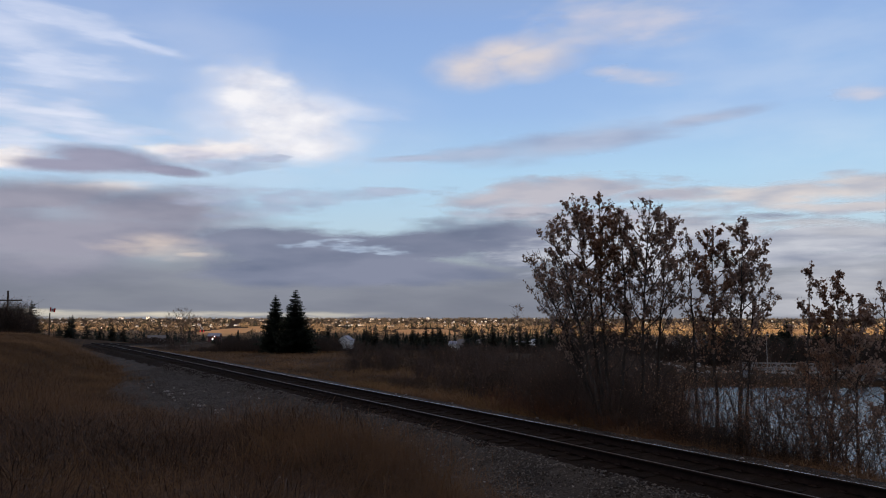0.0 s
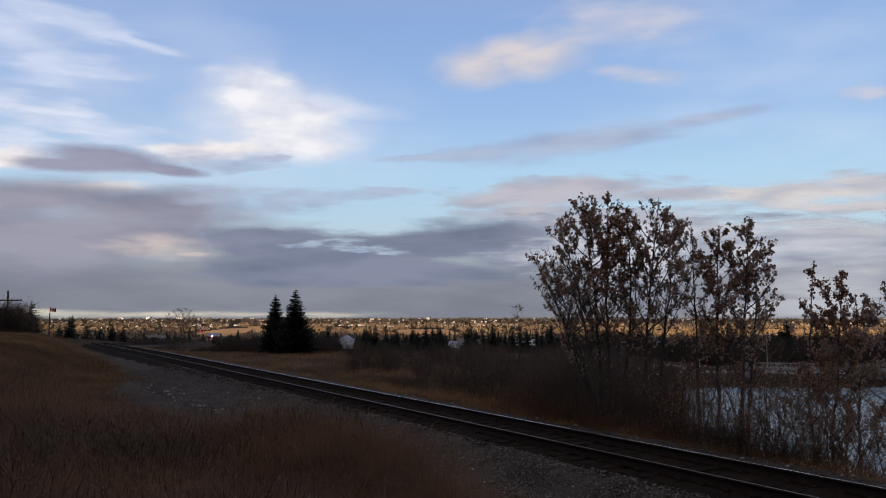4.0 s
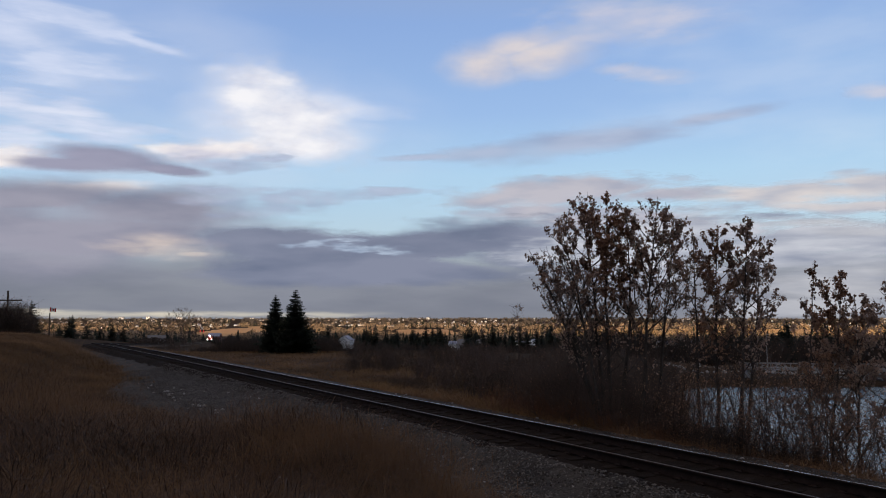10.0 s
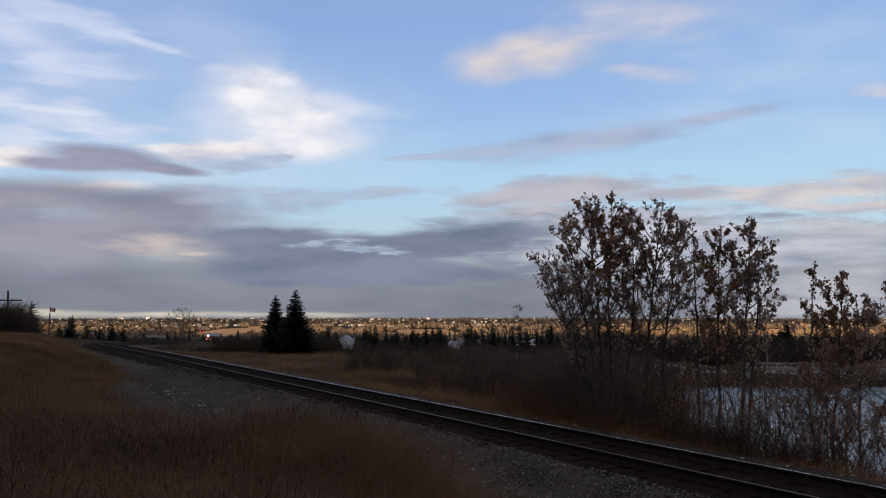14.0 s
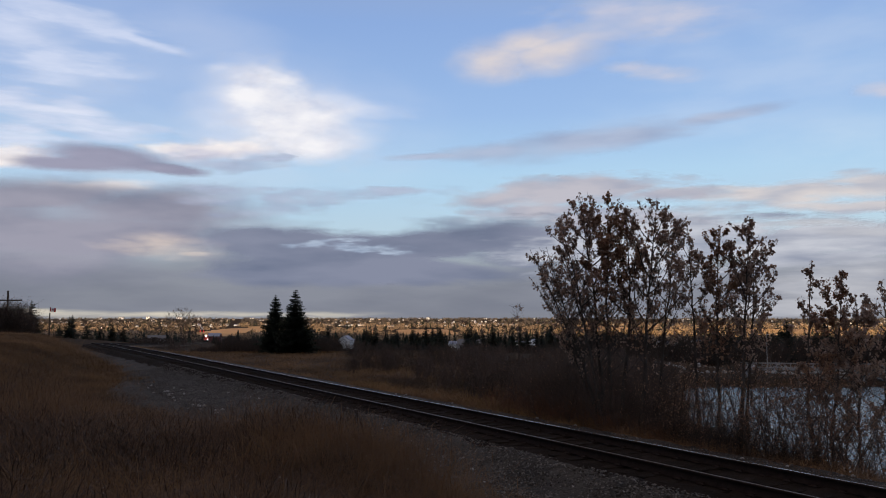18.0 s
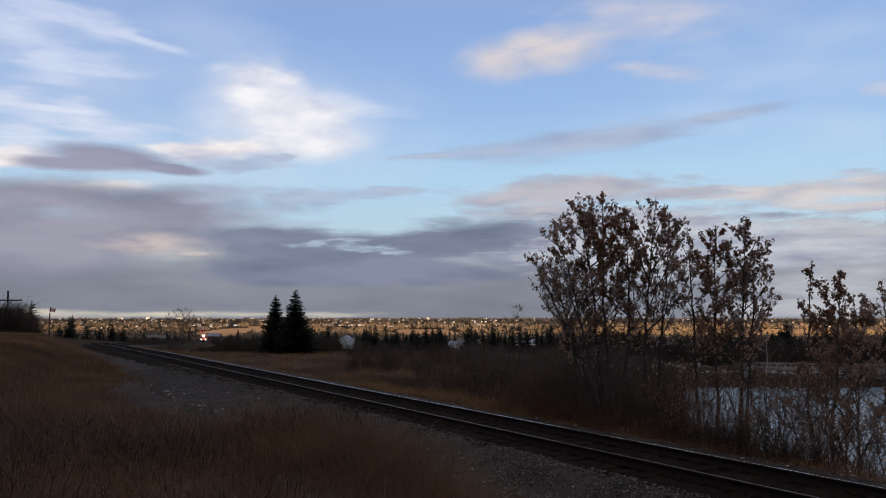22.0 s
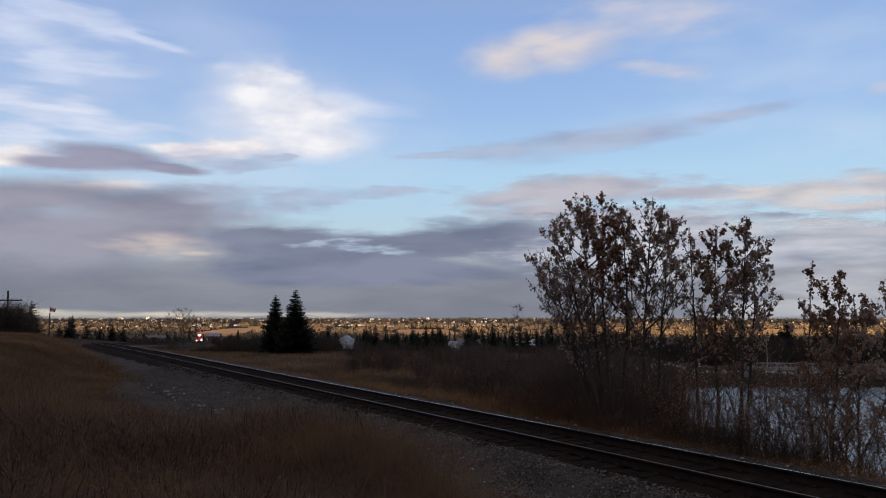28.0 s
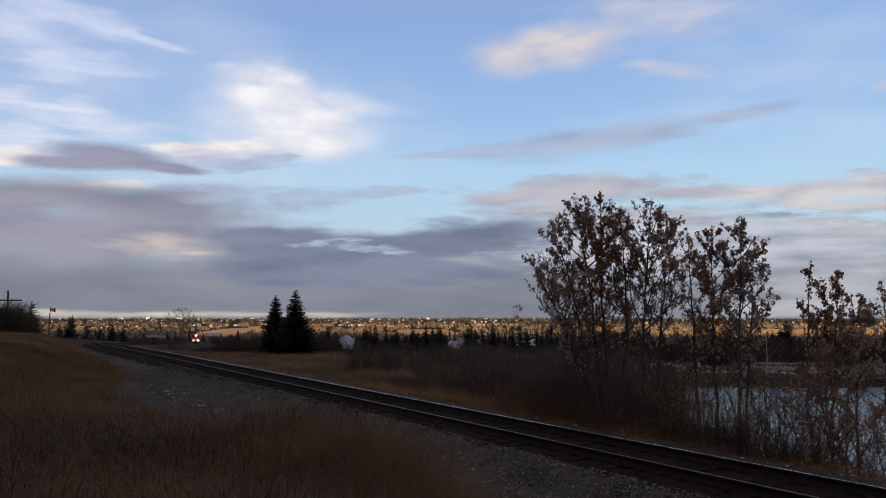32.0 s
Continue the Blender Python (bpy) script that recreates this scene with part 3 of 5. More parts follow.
def spruce_meshes(seed, height, radius, tiers, density=8, sprays=6):
    """Trunk and tiers of needle-clad boughs, each a spine with hanging sprays on both sides."""
    r = np.random.default_rng(seed)
    t = np.linspace(0, 1, 6)
    trunk = tube(np.stack([t * 0, t * 0, height * t * 0.985], -1), 0.011 * height * (1 - t) + 0.004, 6)
    vs = []
    up = np.array([0, 0, 1.0])
    for i in range(tiers):
        h = 0.03 + 0.965 * (i / tiers) ** 0.92
        reach = radius * ((1 - h) ** 0.80) * r.uniform(0.70, 1.12) + 0.010 * height
        for j in range(max(4, int(density * (1.15 - 0.6 * h)))):
            az, ln = r.uniform(0, 6.3), reach * r.uniform(0.55, 1.15)
            z0 = h * height + r.uniform(-0.25, 0.25) * height / tiers
            d = np.array([math.cos(az), math.sin(az), 0.0])
            sd = np.array([-d[1], d[0], 0.0])
            q = np.linspace(0, 1, sprays + 1)
            sp = d * ln * q[:, None] + up * (z0 - ln * (0.50 * q - 0.40 * q * q))[:, None]
            wd = 0.36 * ln * (1 - 0.75 * q) + 0.008 * height
            for e in range(sprays):
                mid = (sp[e] + sp[e + 1]) / 2
                for sg in (-1, 1, -0.3, 0.3):
                    tip = mid + sg * sd * wd[e] * r.uniform(0.7, 1.25) + d * wd[e] * 0.45 - up * wd[e] * r.uniform(0.15, 0.75)
                    vs += [sp[e], sp[e + 1] * 0.85 + sp[e] * 0.15, tip]
            vs += [sp[-1] + sd * 0.006 * height, sp[-1] - sd * 0.006 * height, sp[-1] + d * ln * 0.13 + up * 0.05 * ln]
    v = np.array(vs)
    return tri_mesh("trunk", *trunk, M_BARK), tri_mesh("crown", v, np.arange(len(v)).reshape(-1, 3), M_NEEDLE)


def plant_spruce(meshes, at, size, turn, label, group, thin=1.0):
    s = tagged(new("spruce_tree"), label, "tree", group)
    s.matrix_world = Matrix.Translation(at) @ Matrix.Rotation(turn, 4, "Z") @ Matrix.Diagonal((size * thin, size * thin, size, 1))
    for name, me in zip(("trunk", "crown"), meshes):
        o = new(name, me)
        o.parent = s
    return s


def tuft(seed, blades, height, spread, width):
    r = np.random.default_rng(seed)
    v, f = [], []
    for i in range(blades):
        a, o = r.uniform(0, 6.3), r.normal(0, spread * 0.35, 2)
        h, b = height * r.uniform(0.25, 1.0), r.uniform(0.2, 1.35)
        d = np.array([math.cos(a), math.sin(a)])
        n = np.array([-d[1], d[0]]) * width
        k = len(v)
        droop = r.uniform(0.5, 1.0)
        m, e = o + d * b * h * 0.4, o + d * b * h * 1.15
        v += [(*o, 0), (*(m - n), h * 0.62), (*(m + n), h * 0.62), (*e, h * droop)]
        f += [(k, k + 2, k + 1), (k + 1, k + 2, k + 3)]
    return np.array(v), np.array(f)


def grass(name, seed, n, near, far, az0, az1, keep, tufts, size, mat, label, grow=0.0):
    """Tufts spread evenly over bearings and the logarithm of the distance, where keep(u, s) holds."""
    r = np.random.default_rng(seed)
    a = np.radians(r.uniform(az0, az1, n))
    d = np.exp(r.uniform(math.log(near), math.log(far), n))
    x, y = d * np.sin(a), d * np.cos(a)
    u, s = off_line(x, y)
    ok = keep(x, y, u, s)
    x, y, d = x[ok], y[ok], d[ok]
    z = terrain(x, y) - 0.02
    out = []
    kind = r.integers(0, len(tufts), len(x))
    for i, tf in enumerate(tufts):
        m = kind == i
        sc = size * r.uniform(0.55, 1.25, m.sum()) * (1 + 0.42 * fuzz(x[m], y[m], 0.8, 2))
        wide = sc * (1 + grow * d[m])
        out.append(scatter(tf, np.stack([x[m], y[m], z[m]], -1), np.stack([wide, wide, sc], -1), r.uniform(0, 6.3, m.sum())))
    g = new(name, tri_mesh(name, *joined(out), mat))
    return tagged(g, label, "grass", kind="stuff")


# poplars on the slope beyond the track
POPLARS = []
for k, d, top, width, lean, leaves, mat, low, fill, label in [
        (0.1934, 27.0, 6.73, 0.92, (-0.82, 0), 3700, M_LEAF, 0.27, 1.1, "tall poplar with sparse withered leaves and upswept limbs"),
        (0.1880, 27.5, 5.00, 0.82, (-1.8, 0), 1700, M_LEAF, 0.25, 1.1, "leaning poplar stem with sparse withered leaves"),
        (0.1907, 26.0, 5.78, 0.64, (-1.43, 0), 2200, M_LEAF, 0.27, 1.1, "slender poplar leaning out over the slope"),
        (0.1988, 26.5, 6.69, 0.61, (-0.05, 0), 4600, M_LEAF_BROWN, 0.27, 1.1, "poplar with a dense top of brown leaves"),
        (0.2110, 26.0, 6.08, 0.64, (0.22, 0), 3200, M_LEAF_BROWN, 0.25, 1.1, "poplar hung with brown leaves"),
        (0.2319, 25.5, 6.38, 0.86, (0.66, 0), 4600, M_LEAF, 0.25, 1.1, "tall poplar with brown-green withered leaves"),
        (0.2488, 26.0, 5.78, 0.60, (0.72, 0), 2300, M_LEAF, 0.25, 1.1, "slender poplar with withered leaves"),
        (0.3056, 25.0, 5.38, 0.44, (-0.19, 0), 1300, M_LEAF, 0.27, 0.9, "thin half-bare poplar with few leaves"),
        (0.3232, 24.5, 5.35, 0.58, (0.17, 0), 3400, M_LEAF_BROWN, 0.30, 1.3, "poplar with clumped brown leaves"),
        (0.3489, 24.0, 5.58, 0.64, (0.44, 0), 4000, M_LEAF, 0.34, 1.25, "poplar leaning outward with withered leaves"),
        (0.3543, 24.5, 4.61, 0.52, (0.57, 0), 1700, M_LEAF, 0.34, 1.1, "short poplar with withered leaves"),
        (0.4408, 23.5, 4.22, 0.26, (0.10, 0), 1600, M_LEAF, 0.16, 1, "spindly young poplar with drooping leaves"),
        (0.4638, 22.5, 3.95, 0.52, (0.30, 0), 4900, M_LEAF_BROWN, 0.20, 1.7, "short bushy young poplar"),
        (0.4895, 22.0, 3.25, 0.50, (0.06, 0), 2900, M_LEAF, 0.16, 1.5, "short young poplar with withered leaves"),
        (0.5328, 20.0, 3.53, 0.41, (-0.08, 0), 1700, M_LEAF, 0.16, 1, "young poplar with drooping leaves"),
        (0.1880, 27.5, 3.95, 0.60, (-1.75, 0), 800, M_LEAF, 0.2, 0.8, "low poplar shoot leaning far out with few leaves"),
        (0.1900, 27.0, 4.85, 0.52, (-2.35, 0), 1500, M_LEAF, 0.24, 1, "poplar stem arching far out over the slope")]:
    at = spot(k, d, -0.1)
    tree = poplar("poplar_tree", 100 + len(POPLARS), top - at.z, width, lean, mat, leaves, label, low, fill)
    tree.matrix_world = Matrix.Translation(at)
    POPLARS.append((tree, at, top - at.z))

rng = np.random.default_rng(21)
BARE = [shrub_meshes(30 + i, 1.0, 26, 160) for i in range(4)]
SAPLING = [shrub_meshes(40 + i, 1.0, 6, 820) for i in range(4)]
# dark thicket between the field and the pond
for i in range(150):
    k, d = rng.uniform(-0.10, 0.30), math.exp(rng.uniform(math.log(29), math.log(95)))
    u, s = off_line([k * d], [d])
    if s[0] < np.interp(k, [-0.1, 0.05, 0.1, 0.2], [15, 11, 8.5, 6.5]):
        continue
    plant_shrub(BARE[i % 4], spot(k, d, -0.05), rng.uniform(1.3, 2.4), rng.uniform(0, 6.3), "bare dark brown leafless shrub in a thicket", "thicket beyond the track")
# saplings along the water
for i in range(62):
    k, d = (rng.uniform(0.26, 0.46) if i % 3 else rng.uniform(0.44, 0.58)), rng.uniform(17.5, 28)
    u, s = off_line([k * d], [d])
    if not 5.5 < s[0] < 12 or (k > 0.47 and i % 3 == 0):
        continue
    plant_shrub(SAPLING[i % 4], spot(k, d, -0.05), rng.uniform(1.6, 3.2), rng.uniform(0, 6.3), "thin bare sapling with a few withered leaves at the water", "saplings along the pond")
for i in range(10):
    k, d = rng.uniform(0.495, 0.57), rng.uniform(15.5, 21)
    u, s = off_line([k * d], [d])
    if 5.2 < s[0] < 11:
        plant_shrub(SAPLING[i % 4], spot(k, d, -0.05), rng.uniform(1.5, 2.6), rng.uniform(0, 6.3), "thin bare sapling with a few withered leaves at the water", "saplings along the pond")
# undergrowth about the poplars
for i in range(18):
    k, d = rng.uniform(0.12, 0.26), rng.uniform(28, 36)
    plant_shrub(BARE[i % 4], spot(k, d, -0.05), rng.uniform(1.8, 2.8), rng.uniform(0, 6.3), "tall brown shrub with few leaves among poplars", "undergrowth about the poplars")
# pair of spruces at the end of the grassy shelf
SPRUCES = [spruce_meshes(60 + i, 1.0, 0.36, 24, 16, 4) for i in range(3)]
PAIR = [spruce_meshes(64 + i, 1.0, 0.42, 36, 24, 7) for i in range(2)]
plant_spruce(PAIR[0], spot(-0.1765, 110, -0.2), 8.75, 0.4, "dark green spruce at the edge of the dry field", "pair of spruces")
plant_spruce(PAIR[1], spot(-0.2005, 111, -0.2), 8.1, 1.4, "slim dark green spruce at the edge of the dry field", "pair of spruces", 0.85)

NEAR_TUFTS = [tuft(i, 46, 0.20 + 0.08 * i, 0.80, 0.0017) for i in range(5)]
# dead weed stalks with pale seed heads standing in the bank grass
wr = np.random.default_rng(8)
bits, heads = [], []
for i in range(130):
    d, a = math.exp(wr.uniform(math.log(4.5), math.log(30))), radians(wr.uniform(-30, 4))
    x, y = d * math.sin(a), d * math.cos(a)
    if off_line([x], [y])[1][0] > -6.2:
        continue
    z, h = ground_z(x, y), wr.uniform(0.30, 0.62)
    q = np.linspace(0, 1, 4)[:, None]
    p = np.array([x, y, z]) + q * [0, 0, h] + q ** 2 * np.append(wr.normal(0, 0.10, 2), 0)
    bits.append(tube(p, [0.0026, 0.0022, 0.0018, 0.0012], 3))
    for j in range(wr.integers(2, 6)):
        heads.append((*(p[-1] + wr.normal(0, 0.028, 3)), wr.uniform(0.006, 0.013)))
heads = np.array(heads)
w, f = joined(bits), scatter((np.array([(0.5, 0, 0), (-0.5, 0, 0), (0, 0.5, 0), (0, -0.5, 0), (0, 0, 0.7), (0, 0, -0.7)]), np.array([(0, 2, 4), (2, 1, 4), (1, 3, 4), (3, 0, 4), (2, 0, 5), (1, 2, 5), (3, 1, 5), (0, 3, 5)])), heads[:, :3], np.repeat(heads[:, 3:], 3, 1), wr.uniform(0, 6.3, len(heads)))
v, t = joined([w, f])
tagged(new("weed_stalks", tri_mesh("weed_stalks", v, t, [M_GRASS, M_SEED], np.arange(len(t)) >= len(w[1]))), "dead weed stalks with pale seed heads in the grass", "weeds", kind="stuff")
FIELD_TUFTS = [tuft(10 + i, 9, 0.36, 0.6, 0.007) for i in range(3)]
grass("bank_grass", 1, 16500, 4.4, 110, -34, 14, lambda x, y, u, s: (s - narrow(u) < np.interp(u, [6, 11, 17], [-6.4, -6.0, -5.15]) + 0.7 * fuzz(x, y, 2.2)) & ((fuzz(x, y, 0.9, 4) > 0.62) | ~spill(x, y)), NEAR_TUFTS, 0.95, M_GRASS, "tall dry brown grass on the bank", 0.03)
grass("dark_weeds", 6, 2600, 4.4, 10.5, -34, -12, lambda x, y, u, s: (s < -6.6) & (fuzz(x, y, 1.3, 6) > -0.15), NEAR_TUFTS, 1.15, M_WEED, "dark withered weeds in the bank grass", 0.02)
grass("bank_weeds", 8, 6500, 8, 42, -34, -9, lambda x, y, u, s: (s - narrow(u) < -6.0) & (fuzz(x, y, 1.1, 9) + 0.6 * fuzz(x, y, 3.5, 2) > 0.40), NEAR_TUFTS, 1.12, M_WEED, "patches of dark withered weeds over the bank", 0.03)
grass("hem_weeds", 9, 2000, 4.3, 5.6, -34, -14, lambda x, y, u, s: (s < -6.6) & (fuzz(x, y, 0.9, 3) > -0.35), NEAR_TUFTS, 0.95, M_WEED, "dark matted weeds at the foot of the bank", 0.02)
grass("mound_grass", 4, 30000, 30, 150, -32, -16, lambda x, y, u, s: (s - narrow(u) < -4.9 + 0.5 * fuzz(x, y, 1.5)) & (s > -24) & (u > 27) & ~spill(x, y), FIELD_TUFTS, 0.80, M_BANK, "golden dry grass on the crown of the bank", 0.02)
grass("shelf_grass", 2, 60000, 18, 190, -26, 32, lambda x, y, u, s: (s > 4.3 + 0.5 * fuzz(x, y, 0.8)) & (x < 0.06 * y) & (y < 185), FIELD_TUFTS, 1.05, M_STRAW, "golden dry grass on the shelf beyond the track", 0.02)
grass("verge_grass", 3, 15000, 15, 60, -8, 34, lambda x, y, u, s: (s > 3.9 + 0.5 * fuzz(x, y, 0.8)) & (s < 11) & (x > -0.06 * y), NEAR_TUFTS, 1.15, M_RUSSET, "russet dry grass on the slope beyond the track", 0.015)
grass("ochre_grass", 7, 9000, 22, 62, -6, 10, lambda x, y, u, s: (s > 4.3) & (s < 11.5) & (fuzz(x, y, 2.4, 3) > -0.25), NEAR_TUFTS, 1.2, M_OCHRE, "ochre dry grass in tall clumps beside the track", 0.015)
verge = [line(u, s) for u, s in zip(rng.uniform(4, 26, 270), rng.uniform(4.8, 8.4, 270))]
verge = [Vector((p[0], p[1], ground_z(p[0], p[1]) - 0.05)) for p in verge if p[0] < 0.47 * p[1]]
for name, seed, pts, mat, label in [
        ("verge_brush", 340, [p for p in verge if p.x < 0.27 * p.y], M_EMBER, "low russet brush on the slope beyond the track"),
        ("verge_thicket", 341, [p for p in verge if p.x >= 0.27 * p.y], M_SHADED_TWIG, "low dark brush on the slope beyond the track")]:
    brush_mass(name, seed, pts, 0.55, [float(np.interp(p.x / p.y, [0.1, 0.27, 0.33, 0.42, 0.47], [1.3, 0.9, 1.25, 1.05, 0.4])) for p in pts], label, mat, 14, 10, 0.8)
ks = rng.uniform(0.095, 0.28, 140)
brush_mass("poplar_undergrowth", 350, [spot(k, 18.7 / (0.4807 + 0.877 * k) + rng.uniform(-2.2, 7), -0.1) for k in ks], 0.6, np.interp(ks, [0.095, 0.13, 0.16, 0.22, 0.28], [0.6, 1.3, 3.5, 3.5, 1.4]), "dark tangled undergrowth about the poplars", M_TWIG, 13, 13, 0.5, 16)
ks = rng.uniform(-0.115, 0.06, 130)
brush_mass("shelf_brush", 360, [spot(k, rng.uniform(66, 110), -0.1) for k in ks], 0.9, 1.9, "dark brown leafless brush on the shelf", M_SHADED_TWIG, 12, 9, 0.7)
ks = rng.uniform(0.03, 0.14, 110)
brush_mass("rim_brush", 365, [spot(k, 18.7 / (0.4807 + 0.877 * k) + rng.uniform(5, 42), -0.1) for k in ks], 0.7, 1.7, "dark leafless brush between the shelf and the poplars", M_SHADED_TWIG, 12, 9, 0.7)
ks = rng.normal(-0.046, 0.008, 16)
brush_mass("rose_brush", 370, [spot(k, rng.normal(52, 1.2), -0.1) for k in ks], 0.6, 1.3, "dark bush standing alone in the dry grass", M_SHADED_TWIG, 13, 13, 0.6)


# ---- the valley: woods, houses, bridge, poles ----
def feather(seed, n=60):
    """A loose clump of small faces in the shape of a crown, unit height."""
    r = np.random.default_rng(seed)
    c = r.normal(0, 1, (n, 3))
    c /= np.linalg.norm(c, axis=1)[:, None]
    c *= r.uniform(0.45, 1.0, (n, 1)) ** 0.6
    c = c * [0.42, 0.42, 0.46] + [0, 0, 0.52]
    v = (c[:, None] + r.normal(0, 0.085, (n, 3, 3))).reshape(-1, 3)
    return v, np.arange(n * 3).reshape(-1, 3)


def cone_tree(seed):
    """A small spruce in eight ragged tiers, unit height."""
    r = np.random.default_rng(seed)
    v, f = [], []
    for i in range(8):
        z0, w = 0.04 + 0.115 * i, 0.21 * (1 - i / 8.6) * r.uniform(0.8, 1.15)
        k = len(v)
        v += [(w * math.cos(a) * c, w * math.sin(a) * c, z0 + r.uniform(-0.04, 0.03)) for a, c in zip(np.arange(10) * 0.628, np.tile([1.15, 0.55], 5) * r.uniform(0.75, 1.2, 10))] + [(0, 0, min(z0 + 0.22, 1.0))]
        f += [(k + j, k + (j + 1) % 10, k + 10) for j in range(10)]
    return np.array(v), np.array(f)


def wood(name, seed, n, templates, near, far, az, hlo, hhi, mat, label, wide=1.0, clear=True, power=1.0, az0=None):
    r = np.random.default_rng(seed)
    d = near * (far / near) ** (r.random(n) ** power)
    a = r.uniform(-az if az0 is None else az0, az, n)
    x, y = d * np.tan(np.radians(a)), d
    ok = (fuzz(x, y, 90, seed) > -0.55)
    if clear:
        ok &= ~in_field(x, y)
    u, s = off_line(x, y)
    ok &= np.abs(s) > 12
    ok &= ~((np.abs(x / y + 0.285) < 0.025) & (y < 700))
    for kh, dh, turn in HOMES:
        ok &= ~((np.abs(x / y - kh) < 0.011) & (y < dh + 8))
    x, y = x[ok], y[ok]
    z = terrain(x, y) - 0.3
    out, kind = [], r.integers(0, len(templates), len(x))
    for i, tp in enumerate(templates):
        m = kind == i
        h = r.uniform(hlo, hhi, m.sum())
        w = h * r.uniform(0.8, 1.4, m.sum()) * wide
        out.append(scatter(tp, np.stack([x[m], y[m], z[m]], -1), np.stack([w, w, h], -1), r.uniform(0, 6.3, m.sum())))
    o = new(name, tri_mesh(name, *joined(out), mat))
    return tagged(o, label, "woods", kind="stuff")


HOMES = [(0.092, 690, 0.3), (0.108, 715, 1.2), (0.013, 700, 0.2), (0.262, 690, 0.3), (0.276, 705, 1.3), (-0.1155, 470, 1.4)]     # bearing, depth, turn
FEATHERS, CONES = [feather(i) for i in range(4)], [cone_tree(i) for i in range(3)]
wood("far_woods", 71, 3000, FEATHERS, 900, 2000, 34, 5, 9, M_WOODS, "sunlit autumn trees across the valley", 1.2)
wood("golden_woods", 76, 360, FEATHERS, 1020, 1330, 32, 5, 9, M_SUN_GOLD, "golden aspens across the valley, yellow sunlight added to their colour", 1.2, clear=False, az0=9)
wood("bare_far_woods", 74, 3600, FEATHERS, 1800, 4400, 34, 5, 9, M_HAZED_WOODS, "far woods towards the horizon, distance haze put into their grey tone", 1.3)
wood("far_conifers", 72, 1300, CONES, 800, 4000, 34, 6, 12, M_FARPINE, "dark conifers scattered across the valley", 1.0)
wood("valley_woods", 73, 2800, FEATHERS, 400, 1000, 34, 2.0, 5.0, M_SHADED_TWIG, "bare dark brush on the shaded valley floor", 1.3)
wood("valley_conifers", 75, 380, CONES, 430, 950, 34, 4, 9, M_NEEDLE, "dark conifers on the shaded valley floor", 1.1)

rng = np.random.default_rng(31)
for i in range(150):
    k, d = rng.uniform(-0.42, 0.50), rng.uniform(260, 820)
    if abs(k + 0.285) < 0.028 or min(abs(k - q[0]) for q in HOMES) < 0.014 or (k < -0.31 and d < 560):
        continue
    plant_spruce(SPRUCES[i % 3], spot(k, d, -0.3), rng.uniform(7, 13), rng.uniform(0, 6.3), "dark spruce standing in the shaded valley", "valley spruces", rng.uniform(0.8, 1.15))
for i in range(70):
    k, d = rng.uniform(-0.155, 0.13), rng.uniform(360, 540)
    if min(abs(k - q[0]) for q in HOMES) > 0.012:
        plant_spruce(SPRUCES[i % 3], spot(k, d, -0.3), rng.uniform(8.5, 13.5), rng.uniform(0, 6.3), "dark spruce standing in the shaded valley", "valley spruces", rng.uniform(0.75, 1.1))
for k, d, h in [(0.034, 300, 10.0), (0.048, 310, 9.0), (0.083, 320, 10.5), (0.092, 330, 10.5), (0.10, 300, 8.5), (-0.4925, 170, 8.0), (-0.447, 190, 5.6), (-0.4435, 195, 6.2), (-0.458, 260, 6.0),
                (-0.068, 300, 8.0), (-0.057, 310, 8.8), (-0.033, 330, 8.0), (0.002, 320, 7.8), (0.030, 290, 9.6), (0.112, 310, 9.0), (0.118, 280, 7.5), (-0.150, 320, 7.0), (-0.395, 260, 7.0), (-0.382, 300, 7.5), (-0.425, 300, 8.0), (-0.41, 320, 8.0), (0.155, 300, 9), (-0.274, 560, 6.2), (-0.270, 550, 7.2), (-0.266, 555, 7.6), (-0.262, 560, 7.4), (-0.257, 550, 8.0), (-0.251, 560, 7.5)]:
    plant_spruce(SPRUCES[int(h * 2) % 3], spot(k, d, -0.3), h, k * 40, "dark spruce standing above the brush", "valley spruces", 0.95)


for k, d, h in [(0.309, 152, 5.9), (0.321, 146, 6.6), (0.333, 150, 6.9), (0.346, 156, 6.4), (0.357, 148, 5.4), (0.415, 150, 5.2), (0.432, 158, 6.2), (0.446, 150, 6.8), (0.463, 155, 6.0), (0.497, 150, 6.4), (0.512, 156, 5.8), (0.528, 150, 6.6), (0.262, 160, 5.6), (0.285, 150, 5.0)]:
    plant_spruce(SPRUCES[int(h * 10) % 3], spot(k, d, -0.3), h, k * 40, "dark spruce standing behind the far shore", "spruces behind the far shore", 1.1)


